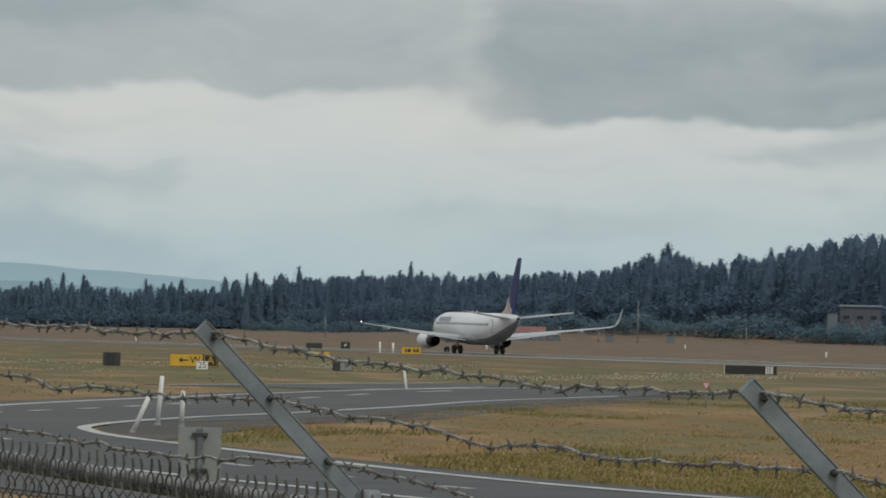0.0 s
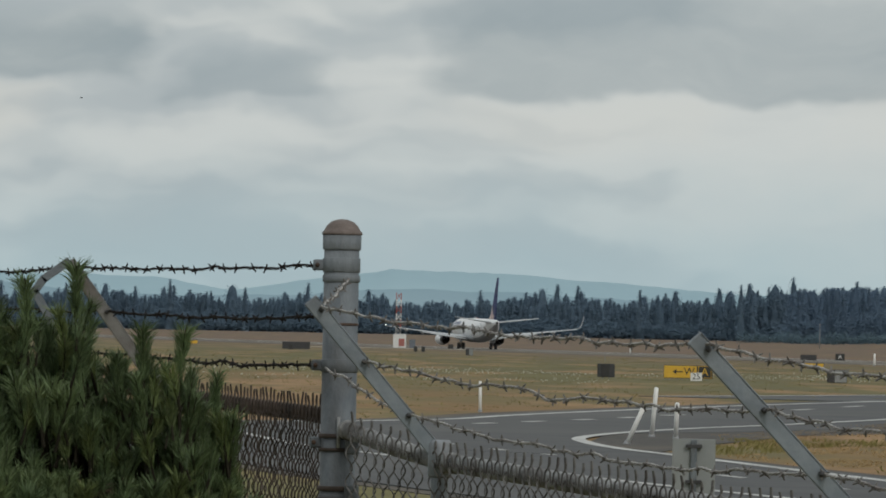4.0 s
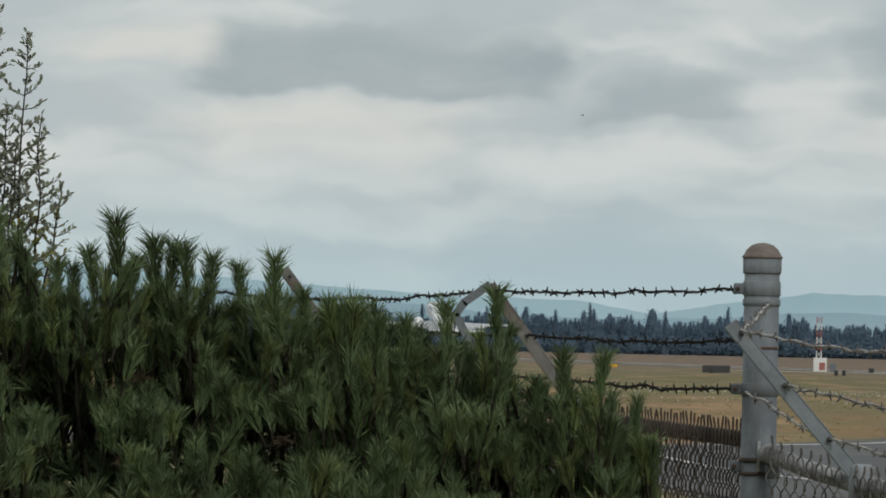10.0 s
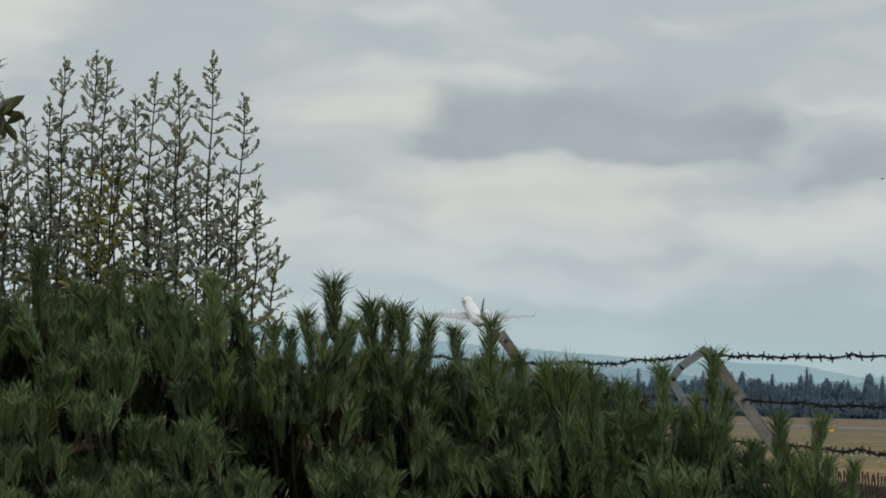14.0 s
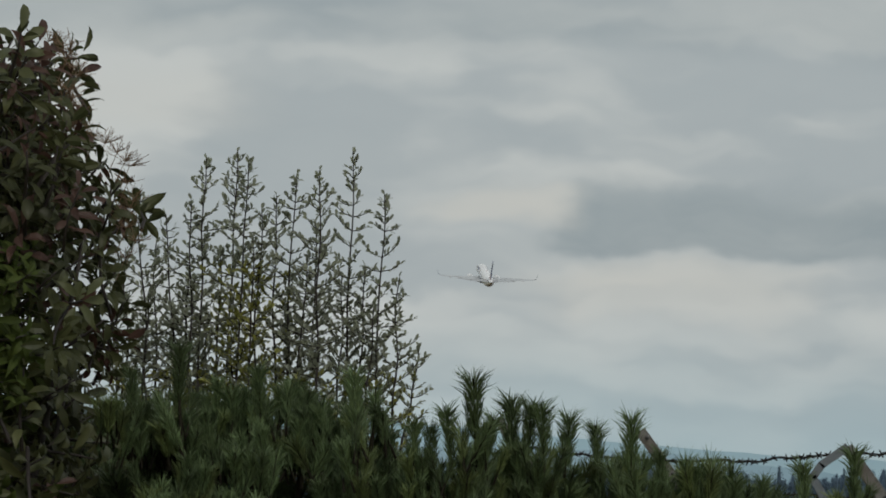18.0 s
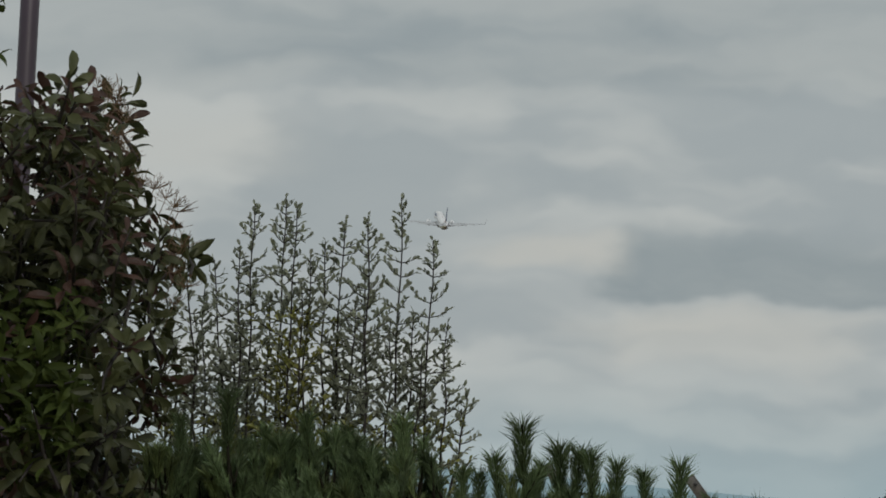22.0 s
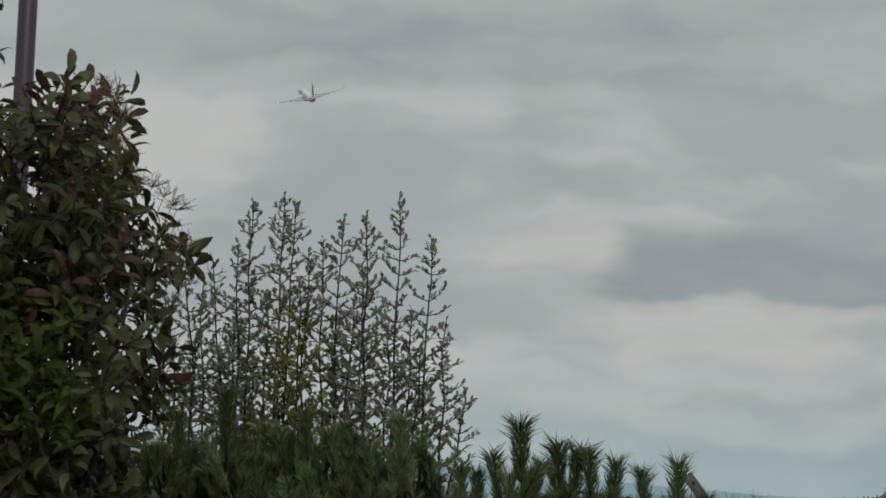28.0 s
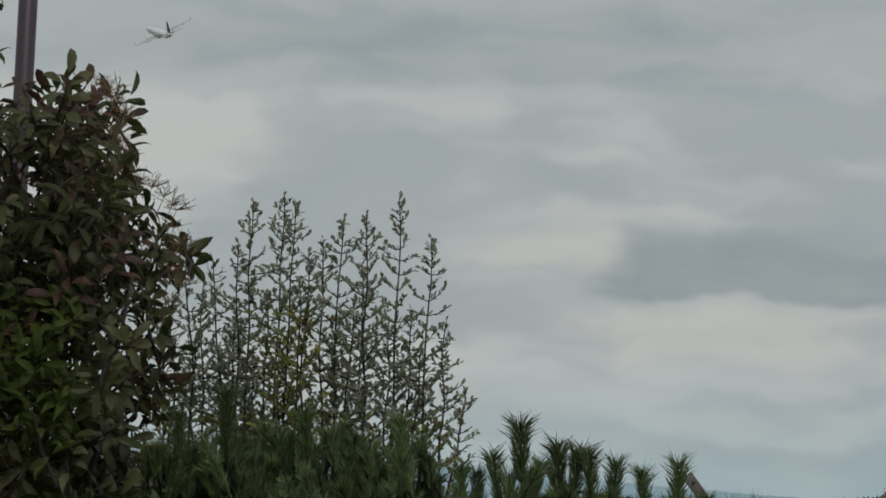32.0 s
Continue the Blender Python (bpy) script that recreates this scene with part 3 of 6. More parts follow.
tagged(new("airfield_grass", blades("airfield_grass", mid_spots, BLADE_GREEN, 0.06, 1.5, 5, 0.008, 5)), "rough yellow-green grass between taxiway and runway", "grass", kind="stuff")
fv, ff = [], []
for _ in range(8000):
    y = rg.uniform(320, 470)
    x = y * math.tan(radians(rg.uniform(-1.5, 12.5)))
    if noise.noise((x * 0.05, y * 0.02, 9.0)) + 0.4 * noise.noise((x * 0.35, y * 0.1, 4.0)) < 0.16 or (x > 24 and abs(y - (288 + (x - 26) * 1.75)) < 18):
        continue
    z, r = ground_z(x, y) + rg.uniform(0.05, 0.25), rg.uniform(0.02, 0.06)
    b = len(fv)
    fv += [(x - r, y, z), (x, y - r, z), (x + r, y, z), (x, y + r, z), (x, y, z + r * 0.8), (x, y, z - r)]
    ff += [(b, b + 1, b + 4), (b + 1, b + 2, b + 4), (b + 2, b + 3, b + 4), (b + 3, b, b + 4), (b, b + 5, b + 1), (b + 2, b + 5, b + 3)]
tagged(new("wild_flowers", mesh_of("wild_flowers", fv, ff, FLOWER)), "white wild flowers scattered in the grass before the runway", "flowers", kind="stuff")


# ---- distance: hills, woods, houses ----
def ridge(name, far, crest, material, label, seed):
    """A range of hills: a long mound whose crest height follows bearing, with a rough outline."""
    v, f = [], []
    n = 480
    for i in range(n + 1):
        b = -20 + 40 * i / n
        h = float(np.interp(b, [c[0] for c in crest], [c[1] for c in crest]))
        h += 0.018 * noise.noise((b * 1.7, seed, 0)) + 0.010 * noise.noise((b * 6, seed, 3)) + 0.004 * noise.noise((b * 25, seed, 5))
        top = EYE.z + far * math.tan(radians(max(0.02, h)))
        s, c = math.sin(radians(b)), math.cos(radians(b))
        for dist, z in ((far - 420, 0.0), (far - 180, top * 0.55), (far, top), (far + 90, top * 0.6), (far + 150, 0.0)):
            v.append((dist * s, dist * c, z))
    for i in range(n):
        for k in range(4):
            a = i * 5 + k
            f.append((a, a + 5, a + 6, a + 1))
    tagged(new(name, mesh_of(name, v, f, material, True)), label, "hills", kind="structure")


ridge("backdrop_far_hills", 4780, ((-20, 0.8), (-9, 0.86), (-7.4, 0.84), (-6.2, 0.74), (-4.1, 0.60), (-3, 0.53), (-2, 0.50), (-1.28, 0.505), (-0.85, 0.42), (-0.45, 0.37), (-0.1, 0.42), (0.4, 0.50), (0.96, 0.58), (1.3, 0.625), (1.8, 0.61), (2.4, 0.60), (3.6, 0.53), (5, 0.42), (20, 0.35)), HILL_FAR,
      "hills on the horizon, painted pale blue for haze", 3.0)
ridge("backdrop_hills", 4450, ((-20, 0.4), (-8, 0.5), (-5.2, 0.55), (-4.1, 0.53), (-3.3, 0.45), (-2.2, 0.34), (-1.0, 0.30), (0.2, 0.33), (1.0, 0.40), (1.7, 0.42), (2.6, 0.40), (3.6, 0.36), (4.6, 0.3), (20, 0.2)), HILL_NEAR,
      "wooded hills behind the trees, haze painted in as blue", 8.0)


def spray(v, f, c, size, out, rnd):
    """One small fan of twigs, hanging outwards."""
    b = len(v)
    t = Vector((-out.y, out.x, rnd.uniform(-0.5, 0.5)))
    up = Vector((rnd.uniform(-0.6, 0.6), rnd.uniform(-0.6, 0.6), rnd.uniform(0.2, 1.0)))
    v += [c + out * size + Vector((0, 0, rnd.uniform(-0.5, 0.2) * size)), c + t * (size * 0.55) + up * (size * 0.3), c - t * (size * 0.55) + up * (size * 0.35)]
    f.append((b, b + 1, b + 2))


def conifer(v, f, x, y, z, h, w, rnd, full=0.8):
    """A spruce or fir: a dense core under many small hanging sprays; full: how bluntly the crown ends."""
    b, n = len(v), 6
    bend = rnd.uniform(-0.025, 0.025)
    levels = (0.0, 0.3, 0.55, 0.78, 0.91)
    for u in levels:
        for k in range(n):
            a, r = k * 6.283 / n, w * 0.55 * (1 - u) ** full * rnd.uniform(0.7, 1.2)
            v.append(Vector((x + bend * h * u + r * math.cos(a), y + r * math.sin(a), z + h * u)))
    v.append(Vector((x + bend * h, y, z + h * 0.98)))
    for i in range(4):
        for k in range(n):
            p, q = b + i * n + k, b + i * n + (k + 1) % n
            f.append((p, q, q + n, p + n))
    f += [(b + 4 * n + k, b + 4 * n + (k + 1) % n, b + 5 * n) for k in range(n)]
    lop = rnd.uniform(0, 6.28)
    for _ in range(int(h * 15)):
        u = rnd.random() ** 0.85 * 0.97
        a = rnd.uniform(3.0, 6.5) if rnd.random() < 0.75 else rnd.uniform(0, 6.28)
        out = Vector((math.cos(a), math.sin(a), 0))
        r = w * (1 - u) ** full * rnd.uniform(0.45, 1.05) * (1 + 0.15 * math.cos(a - lop + 4 * u))
        spray(v, f, Vector((x + bend * h * u, y, z + h * u)) + out * r, rnd.uniform(0.7, 1.6) * (1 - 0.55 * u), out, rnd)


def crown(v, f, x, y, z, r, rnd, clumps=26):
    """A broadleaved crown of many small leafy sprays."""
    for _ in range(clumps * 5):
        d = Vector((rnd.gauss(0, 1), rnd.gauss(0, 1) - 0.4, rnd.gauss(0, 0.8))).normalized()
        c = Vector((x, y, z + r)) + d * (r * rnd.uniform(0.45, 1.0) * (1 + 0.25 * noise.noise(d * 2.5 + Vector((x, y, 0)))))
        spray(v, f, c, r * rnd.uniform(0.14, 0.30), Vector((d.x, d.y, 0)).normalized(), rnd)


def woods():
    rnd = random.Random(21)
    v, f = [], []
    # the edge of the far wood: a close front of lower trees and taller ones that stand out of it
    b = -10.5
    while b < 6.8:
        swell = 1.0 + 0.10 * noise.noise((b * 0.8, 0.5, 0)) + 0.16 * noise.noise((b * 4.1, 2.5, 0)) + 0.10 * step(b, 1.0, 6.0) + 0.22 * step(b, 4.6, 5.6) - 0.12 * (1 - step(b, 2.0, 4.2))
        for row in range(4):
            far = 2560 + row * 14 + rnd.uniform(-6, 6)
            bb = b + rnd.uniform(-0.05, 0.05)
            x, y = far * math.sin(radians(bb)), far * math.cos(radians(bb))
            h = (14.6 + 4.6 * rnd.random() + row * 0.9) * swell
            if rnd.random() < 0.12:
                h *= rnd.uniform(1.10, 1.30)
            conifer(v, f, x, y, ground_z(x, y) - 0.5, h, h * rnd.uniform(0.20, 0.38), rnd, rnd.uniform(0.42, 0.95))
        for k in range(4):
            far = 2550 - 3 * k
            bb = b + rnd.uniform(-0.05, 0.05)
            x, y = far * math.sin(radians(bb)), far * math.cos(radians(bb))
            crown(v, f, x, y, ground_z(x, y) - 1.5 + (3 - k) * rnd.uniform(0.6, 2.0), rnd.uniform(2.4, 4.2), rnd, 20)
        b += 0.05
    # single taller spruces that stand out of the edge
    for bb, h in ((-1.10, 21.0), (4.98, 24.0), (5.10, 20.5), (-0.3, 18.0), (2.2, 19), (3.9, 20.5), (-2.0, 20), (-1.9, 18), (-2.2, 18.5), (-2.9, 19)):
        far = 2540
        x, y = far * math.sin(radians(bb)), far * math.cos(radians(bb))
        conifer(v, f, x, y, ground_z(x, y) - 0.5, h + 4, h * 0.24, rnd)
    tagged(new("far_wood", mesh_of("far_wood", v, f, CONIFER, True)), "dark conifer wood along the airfield's far edge, haze painted in as blue", "wood", kind="stuff")
    # the nearer wooded slope
    v, f = [], []
    b = 5.6
    while b < 13.2:
        for row in range(8):
            far = float(np.interp(b, (5.6, 8, 12), (2300, 1900, 1650))) + row * 28 + rnd.uniform(-8, 8)
            bb = b + rnd.uniform(-0.12, 0.12)
            x, y = far * math.sin(radians(bb)), far * math.cos(radians(bb))
            rise = float(np.interp(bb, (5.6, 7.3, 8.4, 9.0, 9.42, 9.84, 10.44, 10.92, 11.28, 11.77, 13.0), (0.53, 0.59, 0.64, 0.73, 0.91, 0.78, 0.85, 0.98, 1.05, 1.14, 1.28)))
            rise *= (1 + 0.07 * noise.noise((bb * 3.2, 7.0, 0))) * rnd.uniform(0.84, 1.01) + (0.07 if rnd.random() < 0.06 else 0)
            h = max(8.0, EYE.z + far * math.tan(radians(rise)) - ground_z(x, y) - 0.5)
            conifer(v, f, x, y, ground_z(x, y) - 0.5, h + 1.0, h * rnd.uniform(0.20, 0.38), rnd, rnd.uniform(0.42, 0.95))
        for k in range(3):
            bb = b + rnd.uniform(-0.08, 0.08)
            far = float(np.interp(bb, (5.6, 8, 12), (2300, 1900, 1650))) - 8 * k
            x, y = far * math.sin(radians(bb)), far * math.cos(radians(bb))
            crown(v, f, x, y, ground_z(x, y) - 1.5 + rnd.uniform(0, 8), rnd.uniform(3, 4.5), rnd, 24)
        b += 0.11
    tagged(new("wooded_slope", mesh_of("wooded_slope", v, f, CONIFER_MID, True)), "dark conifers on a rising slope, tinted blue for haze", "wood", kind="stuff")
    v, f = [], []
    b = 5.0
    while b < 13.2:
        far = float(np.interp(b, (5, 8, 12), (2100, 1760, 1580))) + rnd.uniform(-30, 10)
        x, y = far * math.sin(radians(b)), far * math.cos(radians(b))
        r = rnd.uniform(2.2, 4.6) * (0.7 + 0.3 * step(b, 6, 10))
        crown(v, f, x, y, ground_z(x, y) - 0.5, r, rnd, 40)
        b += rnd.uniform(0.03, 0.06)
    tagged(new("broadleaf_thicket", mesh_of("broadleaf_thicket", v, f, BROADLEAF)), "broadleaved bushes and trees below the conifers, tinted blue for haze", "bushes", kind="stuff")


woods()


def house(name, at, w, d, h, roof_h, wall, roof, label, windows, storeys):
    """A house with walls, a pitched or flat roof, and windows along its front."""
    t = thing(name, label, "house", at)
    part("wall", boxed(-w / 2, w / 2, 0, d, 0, h, 0.05), wall, t)
    bm = bmesh.new()
    o = 0.5
    vs = [bm.verts.new(p) for p in ((-w / 2 - o, -o, h), (w / 2 + o, -o, h), (w / 2 + o, d + o, h), (-w / 2 - o, d + o, h), (-w / 2 - o, d / 2, h + roof_h), (w / 2 + o, d / 2, h + roof_h),
                                    (-w / 2 - o, -o, h - 0.25), (w / 2 + o, -o, h - 0.25), (w / 2 + o, d + o, h - 0.25), (-w / 2 - o, d + o, h - 0.25))]
    for q in ((0, 1, 5, 4), (2, 3, 4, 5), (1, 2, 5), (3, 0, 4), (0, 6, 7, 1), (1, 7, 8, 2), (2, 8, 9, 3), (3, 9, 6, 0), (9, 8, 7, 6)):
        bm.faces.new([vs[i] for i in q])
    part("roof", bm, roof, t)
    for s in range(storeys):
        for i in range(windows):
            x = -w / 2 + w * (i + 0.5) / windows
            z = 0.9 + s * (h / storeys)
            win = part("window", boxed(x - w / windows * 0.3, x + w / windows * 0.3, -0.08, 0.05, z, z + 1.5, 0.03), WALL_HAZED, t)
            part("pane", boxed(x - w / windows * 0.25, x + w / windows * 0.25, -0.11, -0.06, z + 0.12, z + 1.38), GLASS_DARK, win)
    return t


def facing(x, y, z):
    """A pose at a place, its front turned to the viewer."""
    return pose(x, y, z, 0, 0, -math.degrees(math.atan2(x, y)))


house("red_roofed_shed", facing(204, 1485, ground_z(204, 1485)), 17.5, 8, 2.0, 1.9, WALL_HAZED, RED_ROOF, "long low pale building with a faded red roof", 6, 1)
house("grey_house", facing(322, 1580, 2.0), 12.2, 9, 10.0, 0.4, WALL_GREY, WALL_HAZED, "grey two-storey house with pale eaves among trees", 3, 2)
for x, y, w, h in ((216, 1490, 4.0, 1.6), (248, 1480, 2.2, 2.0), (231, 1482, 2.2, 1.8), (313, 1577, 3, 9.0)):
    t = thing("field_hut", "small pale hut at the edge of the wood", "hut", facing(x, y, ground_z(x, y)))
    part("wall", boxed(-w / 2, w / 2, 0, 2, 0, h, 0.05), WALL_HAZED, t)
    part("roof", boxed(-w / 2 - 0.2, w / 2 + 0.2, -0.2, 2.2, h + 0.003, h + 0.25, 0.04), WALL_GREY, t)


def mast(x, y, h, r, label, material=SIGN_GREY):
    t = thing("mast", label, "mast", pose(x, y, ground_z(x, y)))
    part("pole", tube("pole", [(0, 0, 0), (0, 0, h * 0.5), (0, 0, h)], [r, r * 0.8, r * 0.55], material), None, t)
    part("head", lathe("head", ((0.05, h - 0.1), (r * 1.3, h), (r * 1.3, h + r * 2), (0.04, h + r * 2.5)), SIGN_GREY, 10), None, t)


mast(230.7, 1431, 11.0, 0.16, "thin grey lamp mast at the edge of the wood")
mast(150, 1470, 6.4, 0.14, "thin pale mast before the dark wood")
mast(216, 1475, 3.4, 0.22, "short pale mast before the dark wood")
mast(226, 1470, 3.2, 0.18, "short pale mast before the dark wood")
mast(262, 1440, 4.6, 0.16, "short pale mast before the dark wood")


# ---- the fence: a corner post, two runs of chain link under three strands of barbed wire on slanted arms ----
CORNER = Vector((0.195, 15.56, 0))
LEAN = Vector((-0.30, -0.10, 0.41))
RIGHT_BASES = [Vector(p) for p in ((0.474, 15.0, 3.11), (1.402, 12.68, 3.03), (2.288, 10.25, 2.94), (3.12, 7.85, 2.85))]
RIGHT_LEANS = [Vector(p) for p in ((-0.355, -0.10, 0.41), (-0.398, -0.12, 0.41), (-0.428, -0.13, 0.41), (-0.375, -0.13, 0.41))]
LEFT_BASES = [Vector(p) for p in ((-0.385, 18.48, 3.24), (-1.32, 21.43, 3.32), (-2.20, 24.40, 3.40))]
RAIL_CORNER_R, RAIL_CORNER_L = Vector((0.215, 15.50, 3.155)), Vector((0.175, 15.60, 3.19))


def turned_post(name, profile, at, material, parent=None, label=""):
    return part(name, lathe(name, profile, material, 24), None, parent, label, at)


corner = thing("fence_corner_post", "thick weathered steel corner post with a domed cap and clamp bands", "fence post", pose(CORNER.x, CORNER.y, ground_z(CORNER.x, CORNER.y) - 0.05))
Z0 = ground_z(CORNER.x, CORNER.y) - 0.05
turned_post("pipe", ((0.051, 0.0), (0.051, 1.2), (0.0508, 3.70 - Z0)), None, GALV_POST, corner)
turned_post("cap_skirt", ((0.0535, 3.672 - Z0), (0.0555, 3.676 - Z0), (0.0562, 3.715 - Z0), (0.050, 3.716 - Z0)), None, GALV_POST, corner)
turned_post("cap", ((0.055, 3.7155 - Z0), (0.0585, 3.717 - Z0), (0.0585, 3.722 - Z0), (0.053, 3.728 - Z0), (0.046, 3.742 - Z0), (0.033, 3.754 - Z0), (0.017, 3.760 - Z0), (0.002, 3.762 - Z0)),
            None, CAP, corner, "domed brown-weathered cap")
for lo, hi, r in ((3.607, 3.650, 0.0545), (3.578, 3.600, 0.0545), (3.452, 3.462, 0.053), (3.318, 3.356, 0.0545), (2.93, 2.965, 0.0545), (2.5, 2.54, 0.0545)):
    turned_post("band", ((r - 0.003, lo - Z0), (r, lo + 0.003 - Z0), (r, hi - 0.003 - Z0), (r - 0.003, hi - Z0)), None, GALV_POST if r > 0.0535 else RUST, corner)
for z in (3.628, 3.338, 3.115):
    part("band_lug", boxed(-0.082, -0.045, -0.012, 0.012, z - 0.016 - Z0, z + 0.016 - Z0, 0.004), GALV_POST, corner)
    part("bolt", tube("bolt", [(-0.070, -0.022, z - Z0), (-0.070, 0.022, z - Z0)], 0.007, RUST), None, corner)

for lo, hi in ((3.128, 3.141), (3.090, 3.100), (2.975, 2.990), (2.945, 2.957)):
    turned_post("clamp_band", ((0.0555, lo - Z0), (0.0575, lo + 0.002 - Z0), (0.0575, hi - 0.002 - Z0), (0.0555, hi - Z0)), None, LINK, corner)
part("clamp_plate", boxed(0.020, 0.062, -0.070, -0.052, 3.082 - Z0, 3.145 - Z0, 0.004), GALV_POST, corner, "flat clamp plate")
part("clamp_plate", boxed(0.020, 0.062, -0.070, -0.052, 2.935 - Z0, 2.995 - Z0, 0.004), GALV_POST, corner, "flat clamp plate")
part("tension_rod", tube("tension_rod", [(0.0, -0.060, 3.10 - Z0), (0.0, -0.060, 3.19 - Z0)], 0.005, RAIL), None, corner, "pale tension rod")


def line_post(base, lean, label, steel=ARM):
    """A slim line post with its slanted barbed-wire arm."""
    g = ground_z(base.x, base.y) - 0.05
    t = thing("fence_line_post", label, "fence post", pose(base.x, base.y, g), group="fence line posts")
    part("pipe", lathe("pipe", ((0.0245, 0.0), (0.0245, base.z - g - 0.02), (0.023, base.z - g)), GALV, 16), None, t)
    part("rail_sleeve", lathe("rail_sleeve", ((0.030, base.z - g - 0.075), (0.034, base.z - g - 0.07), (0.034, base.z - g + 0.02), (0.026, base.z - g + 0.03)), GALV, 16), None, t)
    d = lean.normalized()
    s = d.cross(Vector((0, 1, 0))).normalized()
    u = s.cross(d)
    m = Matrix((s, u, d)).transposed().to_4x4()
    m.translation = (0, 0, base.z - g - 0.02)
    arm = part("arm", boxed(-0.0195, 0.0195, -0.004, 0.004, 0.0, lean.length + 0.03, 0.003), steel, t, "slanted pressed-steel arm", m)
    part("flange", boxed(-0.023, -0.0198, -0.005, 0.026, 0.0, lean.length + 0.026, 0.001), steel, arm)
    for k in (0.055, 0.40, 0.76):
        z = lean.length * (1 - k) + 0.02
        part("bolt", lathe("bolt", ((0.006, z - 0.006), (0.007, z), (0.006, z + 0.006)), DARK_METAL, 8), None, arm, at=pose(-0.008, -0.012, 0))
    return t


for i, b in enumerate(RIGHT_BASES):
    line_post(b, RIGHT_LEANS[i], "galvanised line post with a slanted barbed-wire arm")
for b in LEFT_BASES:
    line_post(b, LEAN, "grey line post with a rust-stained slanted arm behind the pine", ARM_RUST)


strip = thing("bent_strip", "pale bent steel strip hooked over the fence arm behind the pine", "fence strip", pose(-0.70, 18.36, 3.655))
for (xa, za), (xb, zb) in (((0.0, 0.0), (-0.085, -0.062)), ((-0.085, -0.062), (-0.115, -0.105)), ((-0.115, -0.105), (-0.06, -0.20)), ((-0.06, -0.20), (-0.045, -0.30))):
    run = math.hypot(xb - xa, zb - za)
    part("leaf", boxed(-0.014, 0.014, -0.003, 0.003, -0.004, run + 0.004, 0.001), GALV_POST, strip, "", pose(xa, 0, za, 0, math.degrees(math.atan2(xb - xa, zb - za)), 0))


def rail(name, pts, r, material, label):
    t = thing(name, label, "fence rail")
    for a, b in zip(pts, pts[1:]):
        part("pipe", tube("pipe", [a, a.lerp(b, 0.5) - Vector((0, 0, 0.004)), b], r, material, 12), None, t)
        c = a.lerp(b, 0.02)
        part("coupling", tube("coupling", [c, a.lerp(b, 0.045)], r + 0.004, material, 12), None, t)
    return t


DOWN = Vector((0, 0, -0.03))
rail("top_rail", [RAIL_CORNER_R] + [b + DOWN for b in RIGHT_BASES], 0.026, RAIL, "round galvanised top rail with dull patches")
rail("top_rail", [RAIL_CORNER_L] + [b + DOWN for b in LEFT_BASES], 0.024, RUST, "rusty brown top rail of the fence behind the pine")


def chain_link(pts, material, label, seed):
    """Zigzag wires that hook into one another, twisted to points above the rail."""
    rnd = random.Random(seed)
    t = thing("chain_link_fence", label, "chain link fence")
    w, rise = 0.027, 0.042
    for a, b in zip(pts, pts[1:]):
        v, f = [], []
        run = Vector((b.x - a.x, b.y - a.y, 0))
        length = run.length
        run.normalize()
        side = Vector((run.y, -run.x, 0))
        if side.y > 0:
            side = -side
        n = int(length / w)
        n -= n % 2
        for i in range(n):
            k = i * w
            top = a.lerp(b, k / length).z + 0.035
            low = ground_z(*(a.lerp(b, k / length)).xy) + 0.03
            rows = int((top - low) / rise)
            bow = rnd.uniform(-0.004, 0.004)
            p = []
            j = 0.75
            while j <= rows:
                ph = math.pi * (j + i)
                q = a + run * (k + w * 0.5 - (w * 0.5 + 0.004) * math.cos(ph)) + side * (0.028 + 0.0065 * math.sin(ph) + bow)
                p.append(Vector((q.x, q.y, top - j * rise)))
                j += 0.25 if j < 13 else 0.5
            tube_data(v, f, p, 0.0025, 3, False)
            # the twisted tip, shared by two wires
            if i % 2 == 0:
                here = k + w
                q = a + run * here + side * 0.028
                tip = Vector((q.x, q.y, top + 0.026 + rnd.uniform(-0.008, 0.006))) + run * rnd.uniform(-0.003, 0.003) + side * rnd.uniform(-0.004, 0.006)
                foot = Vector((q.x, q.y, top - rise * 0.1))
                for sgn in (-1, 1):
                    arc = a + run * (here + sgn * w * 0.82) + side * 0.03
                    tube_data(v, f, [Vector((arc.x, arc.y, top - 1.1 * rise)), (Vector((arc.x, arc.y, top - 0.5 * rise)) + foot * 0.45) / 1.45, foot, foot.lerp(tip, 0.45) + run * (sgn * 0.0022 + 0.003), tip + run * sgn * 0.0025], (0.0024, 0.0025, 0.0029, 0.0030, 0.0022), 4, True)
        part("wire_fabric", mesh_of("wire_fabric", v, f, material), None, t, "woven wire with twisted points along its top")
    return t


chain_link([RAIL_CORNER_R + Vector((0.03, -0.08, -0.01))] + [b + DOWN for b in RIGHT_BASES], LINK_PALE, "grey chain link fence with twisted wire points above its rail", 5)
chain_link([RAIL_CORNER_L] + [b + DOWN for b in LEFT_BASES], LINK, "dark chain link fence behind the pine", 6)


def barb_mesh(material):
    v, f = [], []
    tube_data(v, f, [Vector((-0.007, 0, 0)), Vector((0.007, 0, 0))], 0.0058, 6)
    for a, tilt in ((0.5, 0.5), (2.3, -0.4), (3.7, 0.6), (5.4, -0.5)):
        d = Vector((tilt, math.cos(a), math.sin(a))).normalized()
        tube_data(v, f, [d * 0.003, d * 0.013, d * 0.0175], (0.0030, 0.0027, 0.0012), 4)
    return mesh_of("barb", v, f, material)


BARB_LIGHT, BARB_BACKLIT = barb_mesh(WIRE_MID), barb_mesh(WIRE_BACKLIT)


